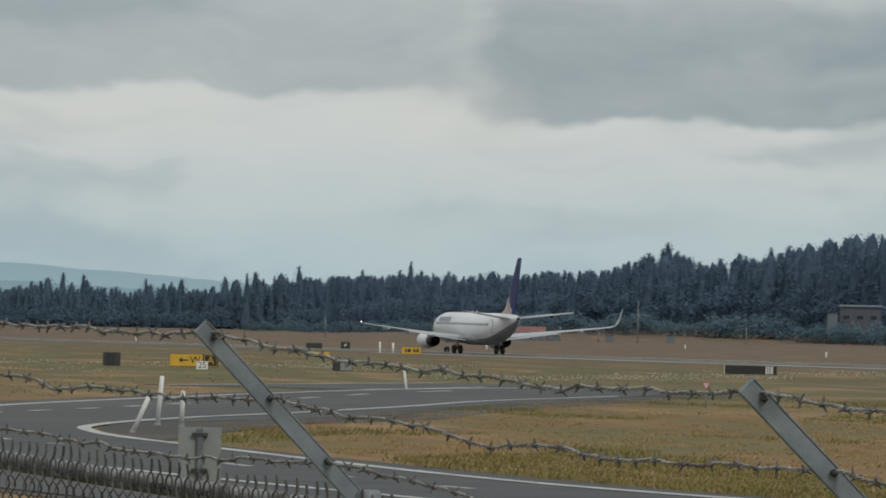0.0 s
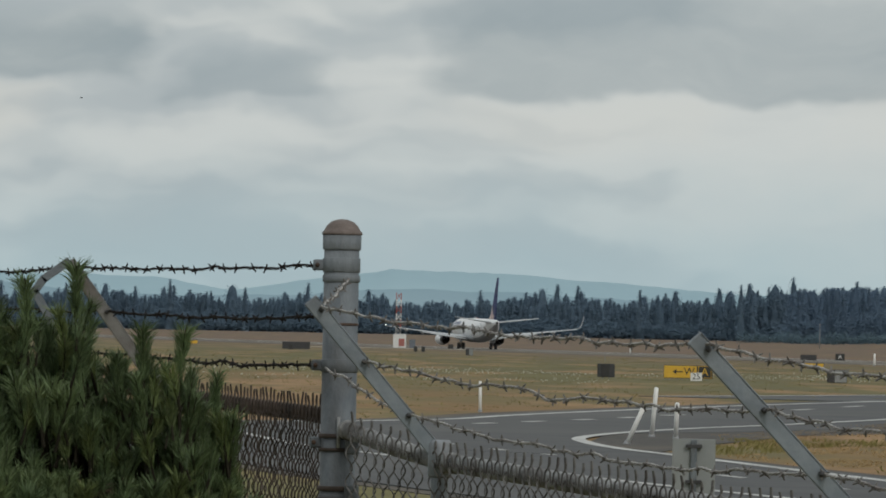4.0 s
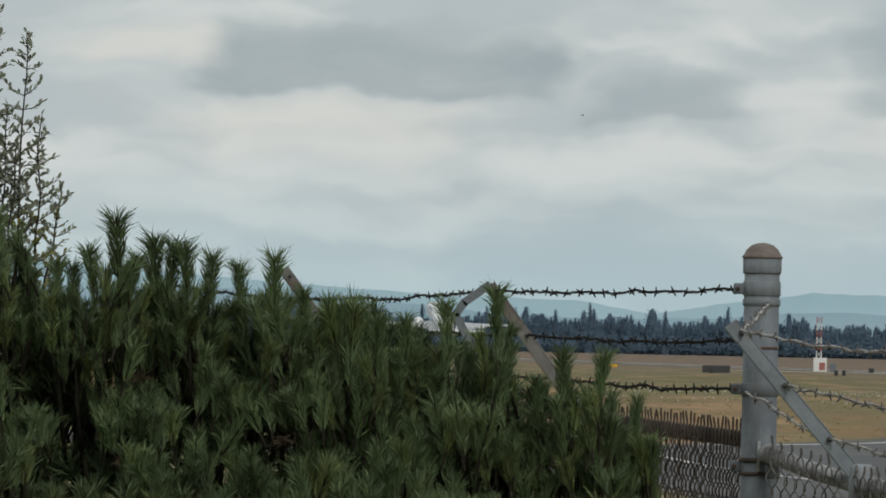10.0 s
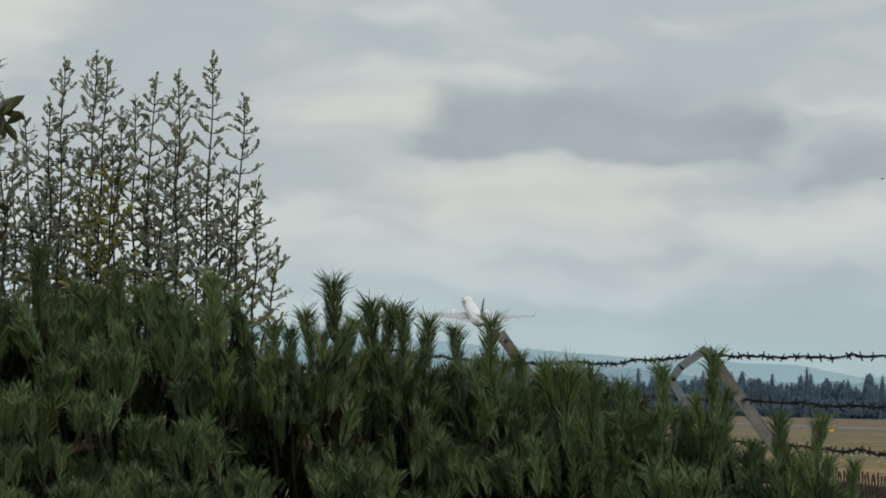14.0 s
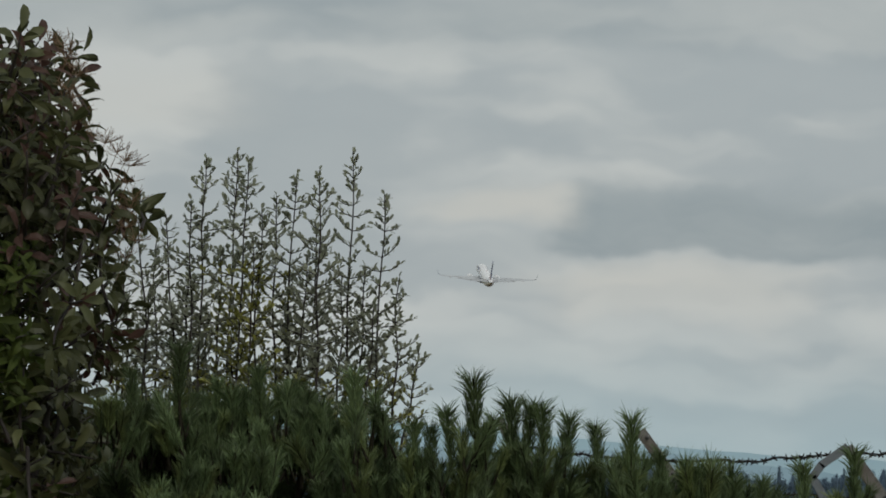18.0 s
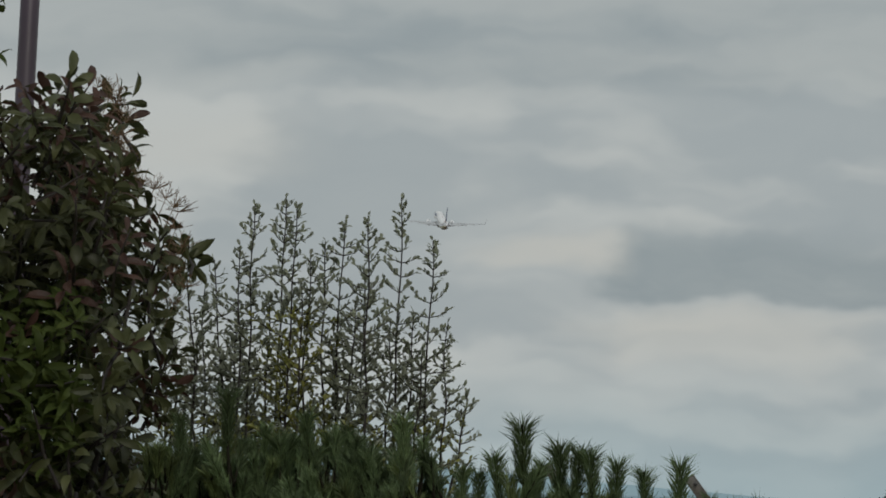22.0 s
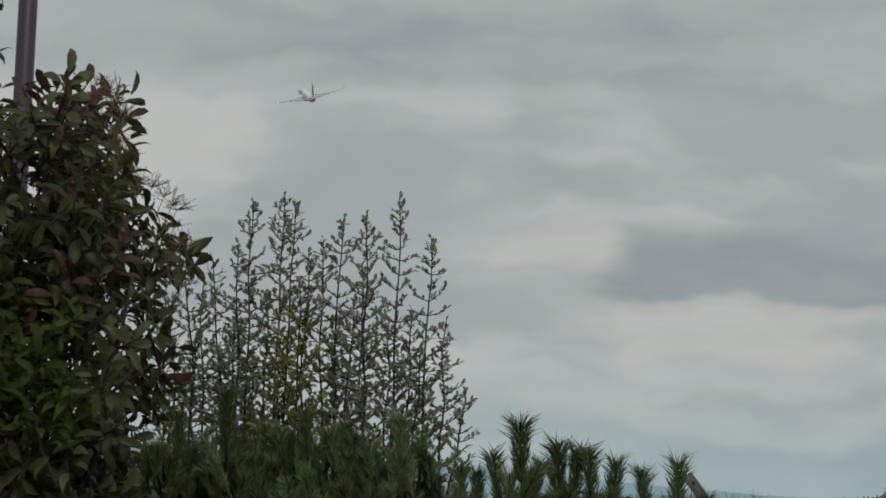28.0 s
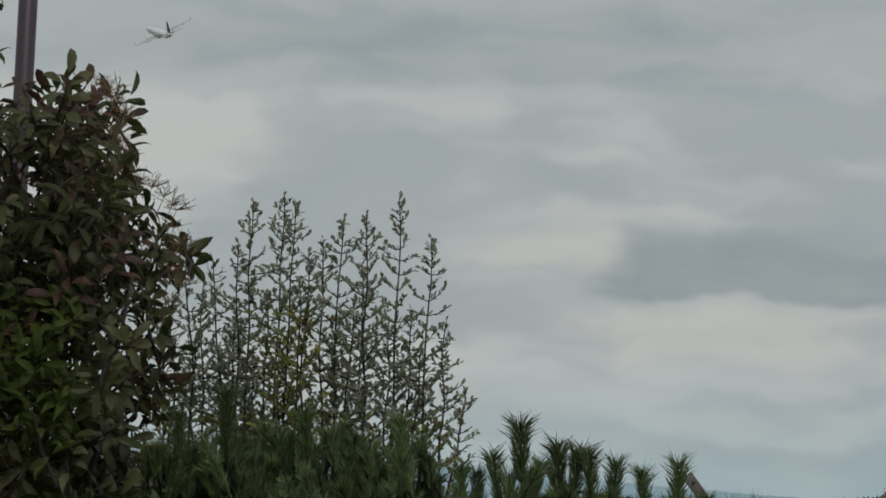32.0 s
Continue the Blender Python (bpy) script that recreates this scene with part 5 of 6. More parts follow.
def photinia():
    rnd = random.Random(91)
    o = Vector((-2.75, 12.0, ground_z(-2.75, 12)))
    t = thing("photinia_shrub", "tall broad-leaved evergreen shrub with dark and reddish leaves", "shrub", pose(*o))
    dark = [rosette(300 + i, PHOT_LEAF, 14, 0.068) for i in range(5)]
    young = [rosette(320 + i, PHOT_YOUNG, 17, 0.058) for i in range(3)]
    red = [rosette(340 + i, PHOT_RED, 12, 0.060) for i in range(2)]
    edge_z = (3.1, 3.45, 3.68, 3.85, 4.0, 4.12, 4.2, 4.27, 4.36, 4.44, 4.48, 4.52)
    edge_x = (-2.14, -2.12, -2.11, -2.10, -2.08, -2.07, -2.10, -2.21, -2.22, -2.23, -2.30, -2.42)
    for i in range(11):
        z = rnd.uniform(3.6, 4.45)
        x = rnd.uniform(-2.75, float(np.interp(z, edge_z, edge_x)) - 0.06)
        b = Vector((x, 12.0 + rnd.uniform(-0.3, 0.3), z)) - o
        a = Vector((rnd.uniform(-0.08, 0.08), rnd.uniform(-0.08, 0.08), -0.04))
        part("branch", tube("branch", [a, a.lerp(b, 0.4) + Vector((rnd.uniform(-0.08, 0.08), 0, 0)), a.lerp(b, 0.75), b], (0.022, 0.016, 0.010, 0.004), TWIG_BARK, 6), None, t)
    loose = []
    for i in range(540):
        z = rnd.uniform(3.3, 4.45)
        right = float(np.interp(z, edge_z, edge_x)) - 0.04 + 0.05 * noise.noise((z * 9, 2.0, 0))
        x = right - (0.22 * rnd.random() if i % 7 == 0 else (2.85 + right) * rnd.random())
        y = 12.0 + rnd.uniform(-0.42, 0.42)
        pick = dark
        if z < 4.0 and x < -2.24 and rnd.random() < (0.8 if z > 3.7 else 0.3):
            pick = young
            y = 12.0 - rnd.uniform(0.15, 0.45)
        elif rnd.random() < 0.20 or (z > 4.36 and rnd.random() < 0.25):
            pick = red
        toward = Vector((x + 2.6, (y - 12.0) * 1.3, z - 3.9 + 0.35))
        q = toward.to_track_quat("Z", "Y").to_matrix().to_4x4()
        sc = rnd.uniform(0.75, 1.15)
        m = Matrix.Translation(Vector((x, y, z)) - o) @ q @ pose(0, 0, 0, rnd.gauss(0, 22), rnd.gauss(0, 22), rnd.uniform(0, 360)) @ Matrix.Diagonal((sc, sc, sc, 1))
        if i < 295:
            part("sprig", pick[i % len(pick)], None, t, at=m)
        else:
            loose.append((pick[i % len(pick)], m))
    part("inner_foliage", joined("inner_foliage", loose), None, t)["kind"] = "stuff"
    # one taller shoot that reaches over
    part("branch", tube("branch", [Vector((-2.62, 12, 4.2)) - o, Vector((-2.60, 12, 4.5)) - o, Vector((-2.54, 12, 4.70)) - o], (0.008, 0.006, 0.003), TWIG_BARK, 6), None, t)
    for x, z, a in ((-2.552, 4.70, 60), (-2.56, 4.66, 100), (-2.60, 4.62, -40)):
        part("sprig", young[0], None, t, at=Matrix.Translation(Vector((x, 12, z)) - o) @ pose(0, 0, 0, 10, a, 40))
    # bare flower heads
    for z in (4.46, 4.42, 4.38, 4.31, 4.27, 4.24, 4.21, 4.18, 4.14, 4.07, 4.01, 4.44, 4.35, 4.45, 4.40, 4.29, 4.26, 4.23, 4.19, 4.10, 4.04, 3.97, 4.33):
        x = float(np.interp(z, edge_z, edge_x)) + rnd.uniform(-0.02, 0.015)
        v, f = [], []
        c = Vector((x, 11.95, z)) - o
        for k in range(16):
            d = Vector((rnd.gauss(0, 1), rnd.gauss(0, 0.6), rnd.uniform(0.2, 1.2))).normalized()
            e = c + d * rnd.uniform(0.016, 0.046)
            tube_data(v, f, [c - Vector((0.02, 0, 0.05)), c, e], (0.0012, 0.0009, 0.0006), 3)
            e2 = e + Vector((rnd.gauss(0, 1), rnd.gauss(0, 1), rnd.uniform(0, 1))).normalized() * 0.009
            tube_data(v, f, [c.lerp(e, 0.7), e2], 0.0006, 3)
        part("flower_head", mesh_of("flower_head", v, f, PINE_BUD), None, t, "spent brown flower head")


photinia()


# ---- things on the airfield ----
def text(parent, body, size, at, material, name="lettering", label=""):
    cu = bpy.data.curves.new(name, "FONT")
    cu.body, cu.size, cu.align_x, cu.align_y, cu.extrude = body, size, "CENTER", "CENTER", 0.004
    cu.materials.append(material)
    tmp = bpy.data.objects.new(name, cu)
    scene.collection.objects.link(tmp)
    me = bpy.data.meshes.new_from_object(tmp.evaluated_get(bpy.context.evaluated_depsgraph_get()))
    bpy.data.objects.remove(tmp)
    ob = new(name, me)
    ob.parent, ob.matrix_basis = parent, at
    if label:
        ob["label"] = label
    return ob




def field_sign(x, y, w, h, panels, label, legs=2, depth=0.28, yaw=0.0, lift=0.12):
    """A box sign on short legs; panels: (from, to, material) across its face."""
    t = thing("airfield_sign", label, "sign", pose(x, y, ground_z(x, y), 0, 0, -math.degrees(math.atan2(x, y)) + yaw), group="airfield signs")
    part("housing", boxed(-w / 2, w / 2, 0.0, depth, lift, lift + h, 0.02), DARK_METAL, t)
    for a, b, m in panels:
        part("panel", boxed(-w / 2 + w * a + 0.02, -w / 2 + w * b - 0.02, -0.02, 0.0, lift + 0.04, lift + h - 0.04, 0.006), m, t)
    for i in range(legs):
        lx = -w / 2 + w * (i + 0.5) / legs
        part("leg", tube("leg", [(lx, depth / 2, -0.05), (lx, depth / 2, lift + 0.02)], 0.03, GALV), None, t)
    return t


s = field_sign(31.1, 401, 3.65, 0.98, ((0.0, 0.68, SIGN_YELLOW), (0.68, 1.0, SIGN_BLACK)), "yellow taxiway direction sign with a black location panel", 4)
text(s, "W", 0.78, pose(0.08, -0.025, 0.62, 90), SIGN_BLACK)
text(s, "A", 0.80, pose(1.24, -0.025, 0.61, 90), SIGN_YELLOW)
part("arrow", boxed(-0.92, -0.40, -0.03, -0.02, 0.56, 0.66, 0.01), SIGN_BLACK, s)
bm = bmesh.new()
vs = [bm.verts.new(p) for p in ((-1.15, -0.03, 0.61), (-0.88, -0.03, 0.40), (-0.88, -0.03, 0.82), (-1.15, -0.02, 0.61), (-0.88, -0.02, 0.40), (-0.88, -0.02, 0.82))]
for q in ((0, 1, 2), (5, 4, 3), (0, 3, 4, 1), (1, 4, 5, 2), (2, 5, 3, 0)):
    bm.faces.new([vs[i] for i in q])
part("arrow_head", bm, SIGN_BLACK, s)
for x0, x1, z0, z1 in ((0.75, 0.79, 0.16, 1.06), (1.70, 1.74, 0.16, 1.06), (0.79, 1.70, 1.02, 1.06), (0.79, 1.70, 0.16, 0.20)):
    part("border", boxed(x0, x1, -0.03, -0.021, z0, z1), SIGN_YELLOW, s)
t = thing("number_board", "small white board with black numerals before a yellow sign", "sign", facing(31.0, 392, 0.0))
part("plate", boxed(-0.42, 0.42, 0, 0.04, 0.02, 0.62, 0.01), WHITE_PAINT, t)
text(t, "25", 0.62, pose(0, -0.005, 0.33, 90), SIGN_BLACK)
part("stake", boxed(-0.03, 0.03, 0.04, 0.08, -0.05, 0.5), SIGN_GREY, t)

s = field_sign(24.9, 398, 1.08, 1.0, ((0.0, 0.62, SIGN_BLACK), (0.64, 1.0, DARK_METAL)), "dark box sign seen obliquely on the grass", 2, 0.9, 18)
part("antenna", tube("antenna", [(-0.1, 0.4, 1.1), (-0.1, 0.4, 2.0)], 0.012, SIGN_GREY), None, s)
s = field_sign(75.0, 634, 2.3, 0.9, ((0, 1, SIGN_YELLOW),), "small yellow sign with dark lettering by the runway", 3)
for a, b in ((-0.75, -0.55), (-0.45, -0.05), (0.25, 0.5), (0.6, 0.9)):
    part("lettering_bar", boxed(a, b, -0.03, -0.02, 0.38, 0.78), SIGN_BLACK, s)
s = field_sign(41.0, 389, 1.45, 0.95, ((0.0, 0.38, DARK_METAL), (0.38, 1.0, BOARD)), "pale panel beside a brown box in the grass", 2, 0.35)
for a in (0.05, 0.32, 0.55):
    part("mark", boxed(a - 0.035, a + 0.035, -0.03, -0.02, 0.3, 0.9), SIGN_GREY, s)
s = field_sign(80.8, 763, 1.3, 0.95, ((0, 1, SIGN_BLACK),), "small black sign with a pale mark", 2)
text(s, "A", 0.8, pose(0, -0.025, 0.6, 90), WHITE_PAINT)
field_sign(70, 700, 2.1, 0.7, ((0, 1, DARK_METAL),), "low dark sign seen from behind in tall grass", 3, lift=0.35)
s = field_sign(79.3, 433.5, 4.3, 0.70, ((0.0, 0.78, SIGN_BLACK), (0.78, 0.93, WHITE_PAINT), (0.93, 1.0, SIGN_BLACK)), "long low black sign with white stripes at one end", 5, lift=0.06)
for a in (1.36, 1.5, 1.64):
    part("stripe", boxed(a - 0.025, a + 0.025, -0.03, -0.021, 0.12, 0.70), SIGN_BLACK, s)
part("end_plate", boxed(-2.17, -2.12, -0.03, 0.25, 0.08, 0.74), WHITE_PAINT, s)
field_sign(3.4, 778, 4.0, 1.05, ((0, 1, DARK_METAL),), "long dark sign seen from behind beyond the grass", 4)
field_sign(25.3, 690, 0.95, 0.85, ((0.0, 0.45, DARK_METAL), (0.45, 1.0, BOARD)), "small grey box sign in the grass", 2)
s = field_sign(56.5, 560, 2.2, 0.55, ((0, 1, SIGN_YELLOW),), "low yellow sign among grass", 2)
field_sign(-13.5, 900, 1.9, 0.6, ((0, 1, SIGN_YELLOW),), "low yellow sign far off in the dry grass", 2)
for x, y, w in ((2.6, 760, 0.55), (8.2, 770, 0.6), (20.5, 770, 0.5), (21.6, 770, 0.5), (30, 905, 0.9)):
    field_sign(x, y, w, 0.75, ((0, 1, SIGN_BLACK),), "small dark marker box on the airfield", 1)


def marker_pole(foot, top, r, label):
    a, b = Vector(foot), Vector(top)
    a.z = ground_z(a.x, a.y) - 0.1
    t = thing("marker_pole", label, "marker pole", pose(*a), group="white marker poles")
    part("pole", tube("pole", [Vector((0, 0, 0)), (b - a) * 0.5, b - a], r, WHITE_PAINT, 10), None, t)
    part("foot_sleeve", tube("foot_sleeve", [Vector((0, 0, 0.05)), (b - a).normalized() * 0.22], r * 1.35, SIGN_GREY, 10), None, t)


marker_pole((10.9, 165, 0), (11.42, 164.6, 1.18), 0.075, "white plastic marker pole, leaning over")
marker_pole((12.55, 177, 0), (12.66, 176.6, 1.65), 0.075, "tall white plastic marker pole")
marker_pole((13.2, 175, 0), (13.2, 174.5, 1.19), 0.075, "white plastic marker pole by the fork of the taxiway")
marker_pole((33.5, 284.9, 0), (33.35, 284.9, 1.09), 0.07, "thin white marker pole on the grass verge")
marker_pole((8.72, 224.2, 0), (8.70, 224.2, 1.30), 0.065, "thin white marker pole at the taxiway's edge")
for x, y, h in ((73.6, 655, 1.5), (75.8, 660, 1.4)):
    marker_pole((x, y, 0), (x, y, h), 0.13, "stout white marker post near the runway")
for x, y in ((60, 900), (110, 830), (150, 760), (190, 900), (215, 820), (172, 1010)):
    marker_pole((x, y, 0), (x, y, 0.9), 0.12, "small pale marker post in the brown grass")

# a give-way triangle on a post
t = thing("yield_sign", "red and white triangular yield sign on a low post", "sign", facing(42.1, 241.3, 0))
part("post", tube("post", [(0, 0.03, -0.1), (0, 0.03, 0.9)], 0.022, GALV), None, t)
for name, r, y, m in (("red_border", 0.27, 0.0, RED_PAINT), ("white_face", 0.155, -0.013, WHITE_PAINT)):
    bm = bmesh.new()
    pts = [(r * math.cos(a), r * math.sin(a)) for a in (-1.5708, 0.5236, 2.618)]
    lo = [bm.verts.new((p[0], y, 1.03 + p[1])) for p in pts]
    hi = [bm.verts.new((p[0], y + 0.012, 1.03 + p[1])) for p in pts]
    bm.faces.new(lo)
    bm.faces.new(hi[::-1])
    for i in range(3):
        bm.faces.new((lo[i], hi[i], hi[(i + 1) % 3], lo[(i + 1) % 3]))
    part(name, bm, m, t)
part("lettering_bar", boxed(-0.06, 0.06, -0.018, -0.013, 1.03, 1.07), RED_PAINT, t)

# the back of a board on a steel post, just beyond the fence
t = thing("board_on_post", "pale aluminium board seen from behind on a steel post", "sign", facing(4.72, 59.8, ground_z(4.72, 59.8) - 0.02))
part("board", boxed(-0.24, 0.24, 0.03, 0.036, 1.35, 2.30, 0.002), BOARD, t)
part("post", boxed(-0.035, 0.035, -0.02, 0.028, -0.1, 2.29, 0.006), GALV_POST, t)
part("bracket", boxed(-0.09, 0.09, -0.026, 0.029, 2.20, 2.24, 0.004), DARK_METAL, t)
part("bracket", boxed(-0.09, 0.09, -0.026, 0.029, 1.80, 1.84, 0.004), DARK_METAL, t)

# a red and white lattice mast with a cabin at its foot
t = thing("lattice_mast", "red and white lattice mast with a white cabin at its foot", "mast", facing(21.8, 934, 0))
n = 8
for i in range(n):
    z0, z1 = 9.6 * i / n, 9.6 * (i + 1) / n
    v, f = [], []
    for sx, sy in ((-1, -1), (1, -1), (1, 1), (-1, 1)):
        tube_data(v, f, [Vector((sx * 0.42, sy * 0.42, z0)), Vector((sx * 0.42, sy * 0.42, z1))], 0.07, 5)
    for a, b in (((-1, -1), (1, -1)), ((1, -1), (1, 1)), ((1, 1), (-1, 1)), ((-1, 1), (-1, -1))):
        tube_data(v, f, [Vector((a[0] * 0.42, a[1] * 0.42, z0)), Vector((b[0] * 0.42, b[1] * 0.42, z1))], 0.045, 4)
        tube_data(v, f, [Vector((b[0] * 0.42, b[1] * 0.42, z0)), Vector((a[0] * 0.42, a[1] * 0.42, z1))], 0.045, 4)
    part("section", mesh_of("section", v, f, WHITE_PAINT if i % 2 == 0 else RED_PAINT), None, t)
part("cabin", boxed(-0.9, 1.4, -1.6, -0.6, 0, 2.4, 0.05), WHITE_PAINT, t)
part("door", boxed(0.1, 1.1, -1.63, -1.60, 0.3, 1.6, 0.01), RED_PAINT, t)
part("hut", boxed(1.95, 3.0, -1.5, -0.5, 0, 1.5, 0.04), WALL_HAZED, t)
tagged(new("mast_pad", ribbon("mast_pad", [Vector((2, 905, 0)), Vector((34, 905, 0))], -6, 6, 0.04, mat("pale_gravel", (0.36, 0.33, 0.27), (0.46, 0.42, 0.35), 0.9, 0, 0.4))), "pale gravel pad round the mast", "pad", kind="structure")

# the brown lamp pole beside the photinia
t = thing("lamp_pole", "purplish-brown painted steel lamp pole behind the shrub", "lamp pole", pose(-4.03, 19.6, ground_z(-4.03, 19.6)))
part("pole", tube("pole", [(-0.09, 0, -0.05), (0.0, 0, 3.2), (0.09, 0, 6.6)], (0.040, 0.037, 0.034), LAMP_PAINT, 20), None, t)
part("base_plate", lathe("base_plate", ((0.13, -0.03), (0.13, 0.02), (0.07, 0.05)), LAMP_PAINT, 16), None, t, at=pose(-0.09, 0, 0))


# ---- the airliner: y forwards, its origin on the ground between the main wheels ----
def loft(name, rings, material, smooth=True):
    v, f = [], []
    n = len(rings[0])
    for r in rings:
        v += r
    for i in range(len(rings) - 1):
        for k in range(n):
            a, b = i * n + k, i * n + (k + 1) % n
            f.append((a, b, b + n, a + n))
    f.append(tuple(range(n))[::-1])
    f.append(tuple((len(rings) - 1) * n + k for k in range(n)))
    return mesh_of(name, v, f, material, smooth)


def foil(le, te, thick, n=14):
    """An aerofoil ring between a leading and a trailing edge point."""
    le, te = Vector(le), Vector(te)
    c = te - le
    up = Vector((0, 0, 1))
    ring = []
    for k in range(n):
        a = 2 * math.pi * k / n
        u = 0.5 - 0.5 * math.cos(a)
        th = thick * c.length * (1.6 * math.sqrt(max(u, 0)) - 0.75 * u - 0.85 * u * u) * 0.75
        ring.append(le + c * u + up * (th if a < math.pi else -th * 0.75))
    return ring


def fin_foil(le, te, thick, n=12):
    le, te = Vector(le), Vector(te)
    c = te - le
    ring = []
    for k in range(n):
        a = 2 * math.pi * k / n
        u = 0.5 - 0.5 * math.cos(a)
        th = thick * c.length * (1.6 * math.sqrt(max(u, 0)) - 0.75 * u - 0.85 * u * u) * 0.75
        ring.append(le + c * u + Vector((th if a < math.pi else -th, 0, 0)))
    return ring


def airliner():
    t = thing("airliner", "white twin-engined jet airliner with a navy and orange tail, taking off", "airplane")
    # (y, half width, half height, centre z)
    sections = ((19.6, 0.08, 0.08, 2.75), (19.3, 0.50, 0.48, 2.80), (18.6, 0.98, 0.98, 2.90), (17.6, 1.40, 1.45, 3.08), (16.4, 1.70, 1.80, 3.24), (14.8, 1.86, 1.97, 3.32), (12.8, 1.88, 2.00, 3.34),
                (6.0, 1.88, 2.00, 3.34), (0.0, 1.88, 2.00, 3.34), (-6.0, 1.88, 2.00, 3.34), (-8.5, 1.85, 1.94, 3.40), (-11.0, 1.66, 1.72, 3.62), (-13.5, 1.32, 1.38, 3.96), (-15.8, 0.90, 0.98, 4.32), (-17.4, 0.52, 0.58, 4.58), (-18.4, 0.22, 0.26, 4.70))

    def arc(y, w, h, zc, a0, a1, n):
        return [Vector((w * math.sin(a), y, zc + h * math.cos(a))) for a in [a0 + (a1 - a0) * k / n for k in range(n + 1)]]

    cut = 2.3
    v, f, v2, f2 = [], [], [], []
    n = 26
    for i, sct in enumerate(sections):
        v += arc(*sct, -cut, cut, n)
        v2 += arc(*sct, cut, 2 * math.pi - cut, 14)
    for i in range(len(sections) - 1):
        for k in range(n):
            a = i * (n + 1) + k
            f.append((a, a + n + 1, a + n + 2, a + 1))
        for k in range(14):
            a = i * 15 + k
            f2.append((a, a + 15, a + 16, a + 1))
    part("fuselage_upper", mesh_of("fuselage_upper", v, f, JET_WHITE, True), None, t, "glossy white upper fuselage")
    part("fuselage_lower", mesh_of("fuselage_lower", v2, f2, JET_GREY, True), None, t, "grey belly")
    part("belly_fairing", loft("belly_fairing", [[Vector((w * math.sin(a), y, zc + h * math.cos(a))) for a in [k * 6.2832 / 18 for k in range(18)]]
                               for y, w, h, zc in ((8.2, 0.4, 0.2, 1.75), (6.5, 1.75, 0.65, 1.95), (3, 2.0, 0.80, 1.95), (-2.5, 1.95, 0.80, 1.95), (-4.8, 0.5, 0.3, 1.75))], JET_GREY), None, t)
    part("exhaust_cone", loft("exhaust_cone", [[Vector((r * math.sin(a), y, 4.70 + r * math.cos(a))) for a in [k * 6.2832 / 10 for k in range(10)]] for y, r in ((-18.35, 0.2), (-18.75, 0.13))], HOT_METAL), None, t)
    # cabin windows, doors, cockpit glass, name bars
    win = bmesh.new()
    box(win, -0.02, 0.02, -0.12, 0.12, -0.17, 0.17, 0.03)
    wme = bpy.data.meshes.new("cabin_window")
    win.to_mesh(wme)
    win.free()
    wme.materials.append(CABIN_GLASS)
    for sgn in (-1, 1):
        y = 14.2
        while y > -10.5:
            part("cabin_window", wme, None, t, at=pose(sgn * (1.835 if y > -8 else 1.835 - (-8 - y) * 0.055), y, 3.85 + (0.02 * (-8 - y) if y < -8 else 0)))
            y -= 0.51
        for y, half, off in ((15.1, 0.42, 1.825), (-11.6, 0.38, 1.56)):
            for y0, y1, z0, z1 in ((y - half, y - half + 0.04, 2.75, 4.5), (y + half - 0.04, y + half, 2.75, 4.5), (y - half, y + half, 4.5, 4.54), (y - half, y + half, 2.71, 2.75)):
                part("door_seam", boxed(sgn * off - 0.02, sgn * off + 0.02, y0, y1, z0, z1), JET_GREY, t)
        for i in range(6):
            part("name_bar", boxed(-0.02, 0.02, -0.28, 0.28, -0.33, 0.33, 0.01), JET_NAME, t, at=pose(sgn * 1.63, 13.2 - i * 0.95, 4.45, 0, -sgn * 33, 0))
        part("cockpit_window", boxed(sgn * 0.95 - 0.45, sgn * 0.95 + 0.30, 17.15, 17.75, 3.75, 4.2, 0.1), GLASS_DARK, t)
    # wings with winglets
    for sgn in (-1, 1):
        st = [((1.2, 7.2, 2.05), (1.2, -1.0, 1.90), 0.13), ((5.0, 4.4, 2.42), (5.0, -1.15, 2.30), 0.115), ((10.5, 0.85, 3.05), (10.5, -2.25, 2.98), 0.10), ((16.4, -2.65, 3.74), (16.4, -4.25, 3.70), 0.095),
              ((17.1, -3.15, 3.90), (17.1, -4.5, 3.88), 0.09)]
        wing = part("wing", loft("wing", [foil((sgn * a[0], a[1], a[2]), (sgn * b[0], b[1], b[2]), th) for a, b, th in st], JET_WING), None, t, "swept wing with pale upper skin")
        wl_st = [((17.1, -3.15, 3.90), (17.1, -4.5, 3.88)), ((17.5, -3.7, 4.25), (17.5, -4.7, 4.25)), ((17.72, -4.4, 5.1), (17.72, -5.05, 5.1)), ((17.88, -5.05, 6.25), (17.88, -5.4, 6.25))]
        part("winglet", loft("winglet", [fin_foil((sgn * a[0], a[1], a[2]), (sgn * b[0], b[1], b[2]), 0.05) for a, b in wl_st], JET_NAVY if sgn < 0 else JET_WING), None, wing, "navy upturned winglet" if sgn < 0 else "pale upturned winglet")
        part("leading_edge", loft("leading_edge", [foil((sgn * a[0], a[1] + 0.06, a[2]), (sgn * a[0], a[1] - 0.28, a[2]), 0.34, 10) for a, b, th in st], METAL), None, wing, "bare metal leading edge")
        for x, y, z in ((3.3, -1.2, 1.85), (6.7, -1.7, 2.30), (10.0, -2.3, 2.72), (13.0, -3.1, 3.1)):
            part("flap_fairing", loft("flap_fairing", [[Vector((sgn * x + w * math.sin(a), y + dy, z + w * 1.3 * math.cos(a))) for a in [k * 6.2832 / 8 for k in range(8)]]
                                      for dy, w in ((2.6, 0.06), (1.6, 0.17), (0.3, 0.2), (-0.9, 0.05))], JET_WING), None, wing)
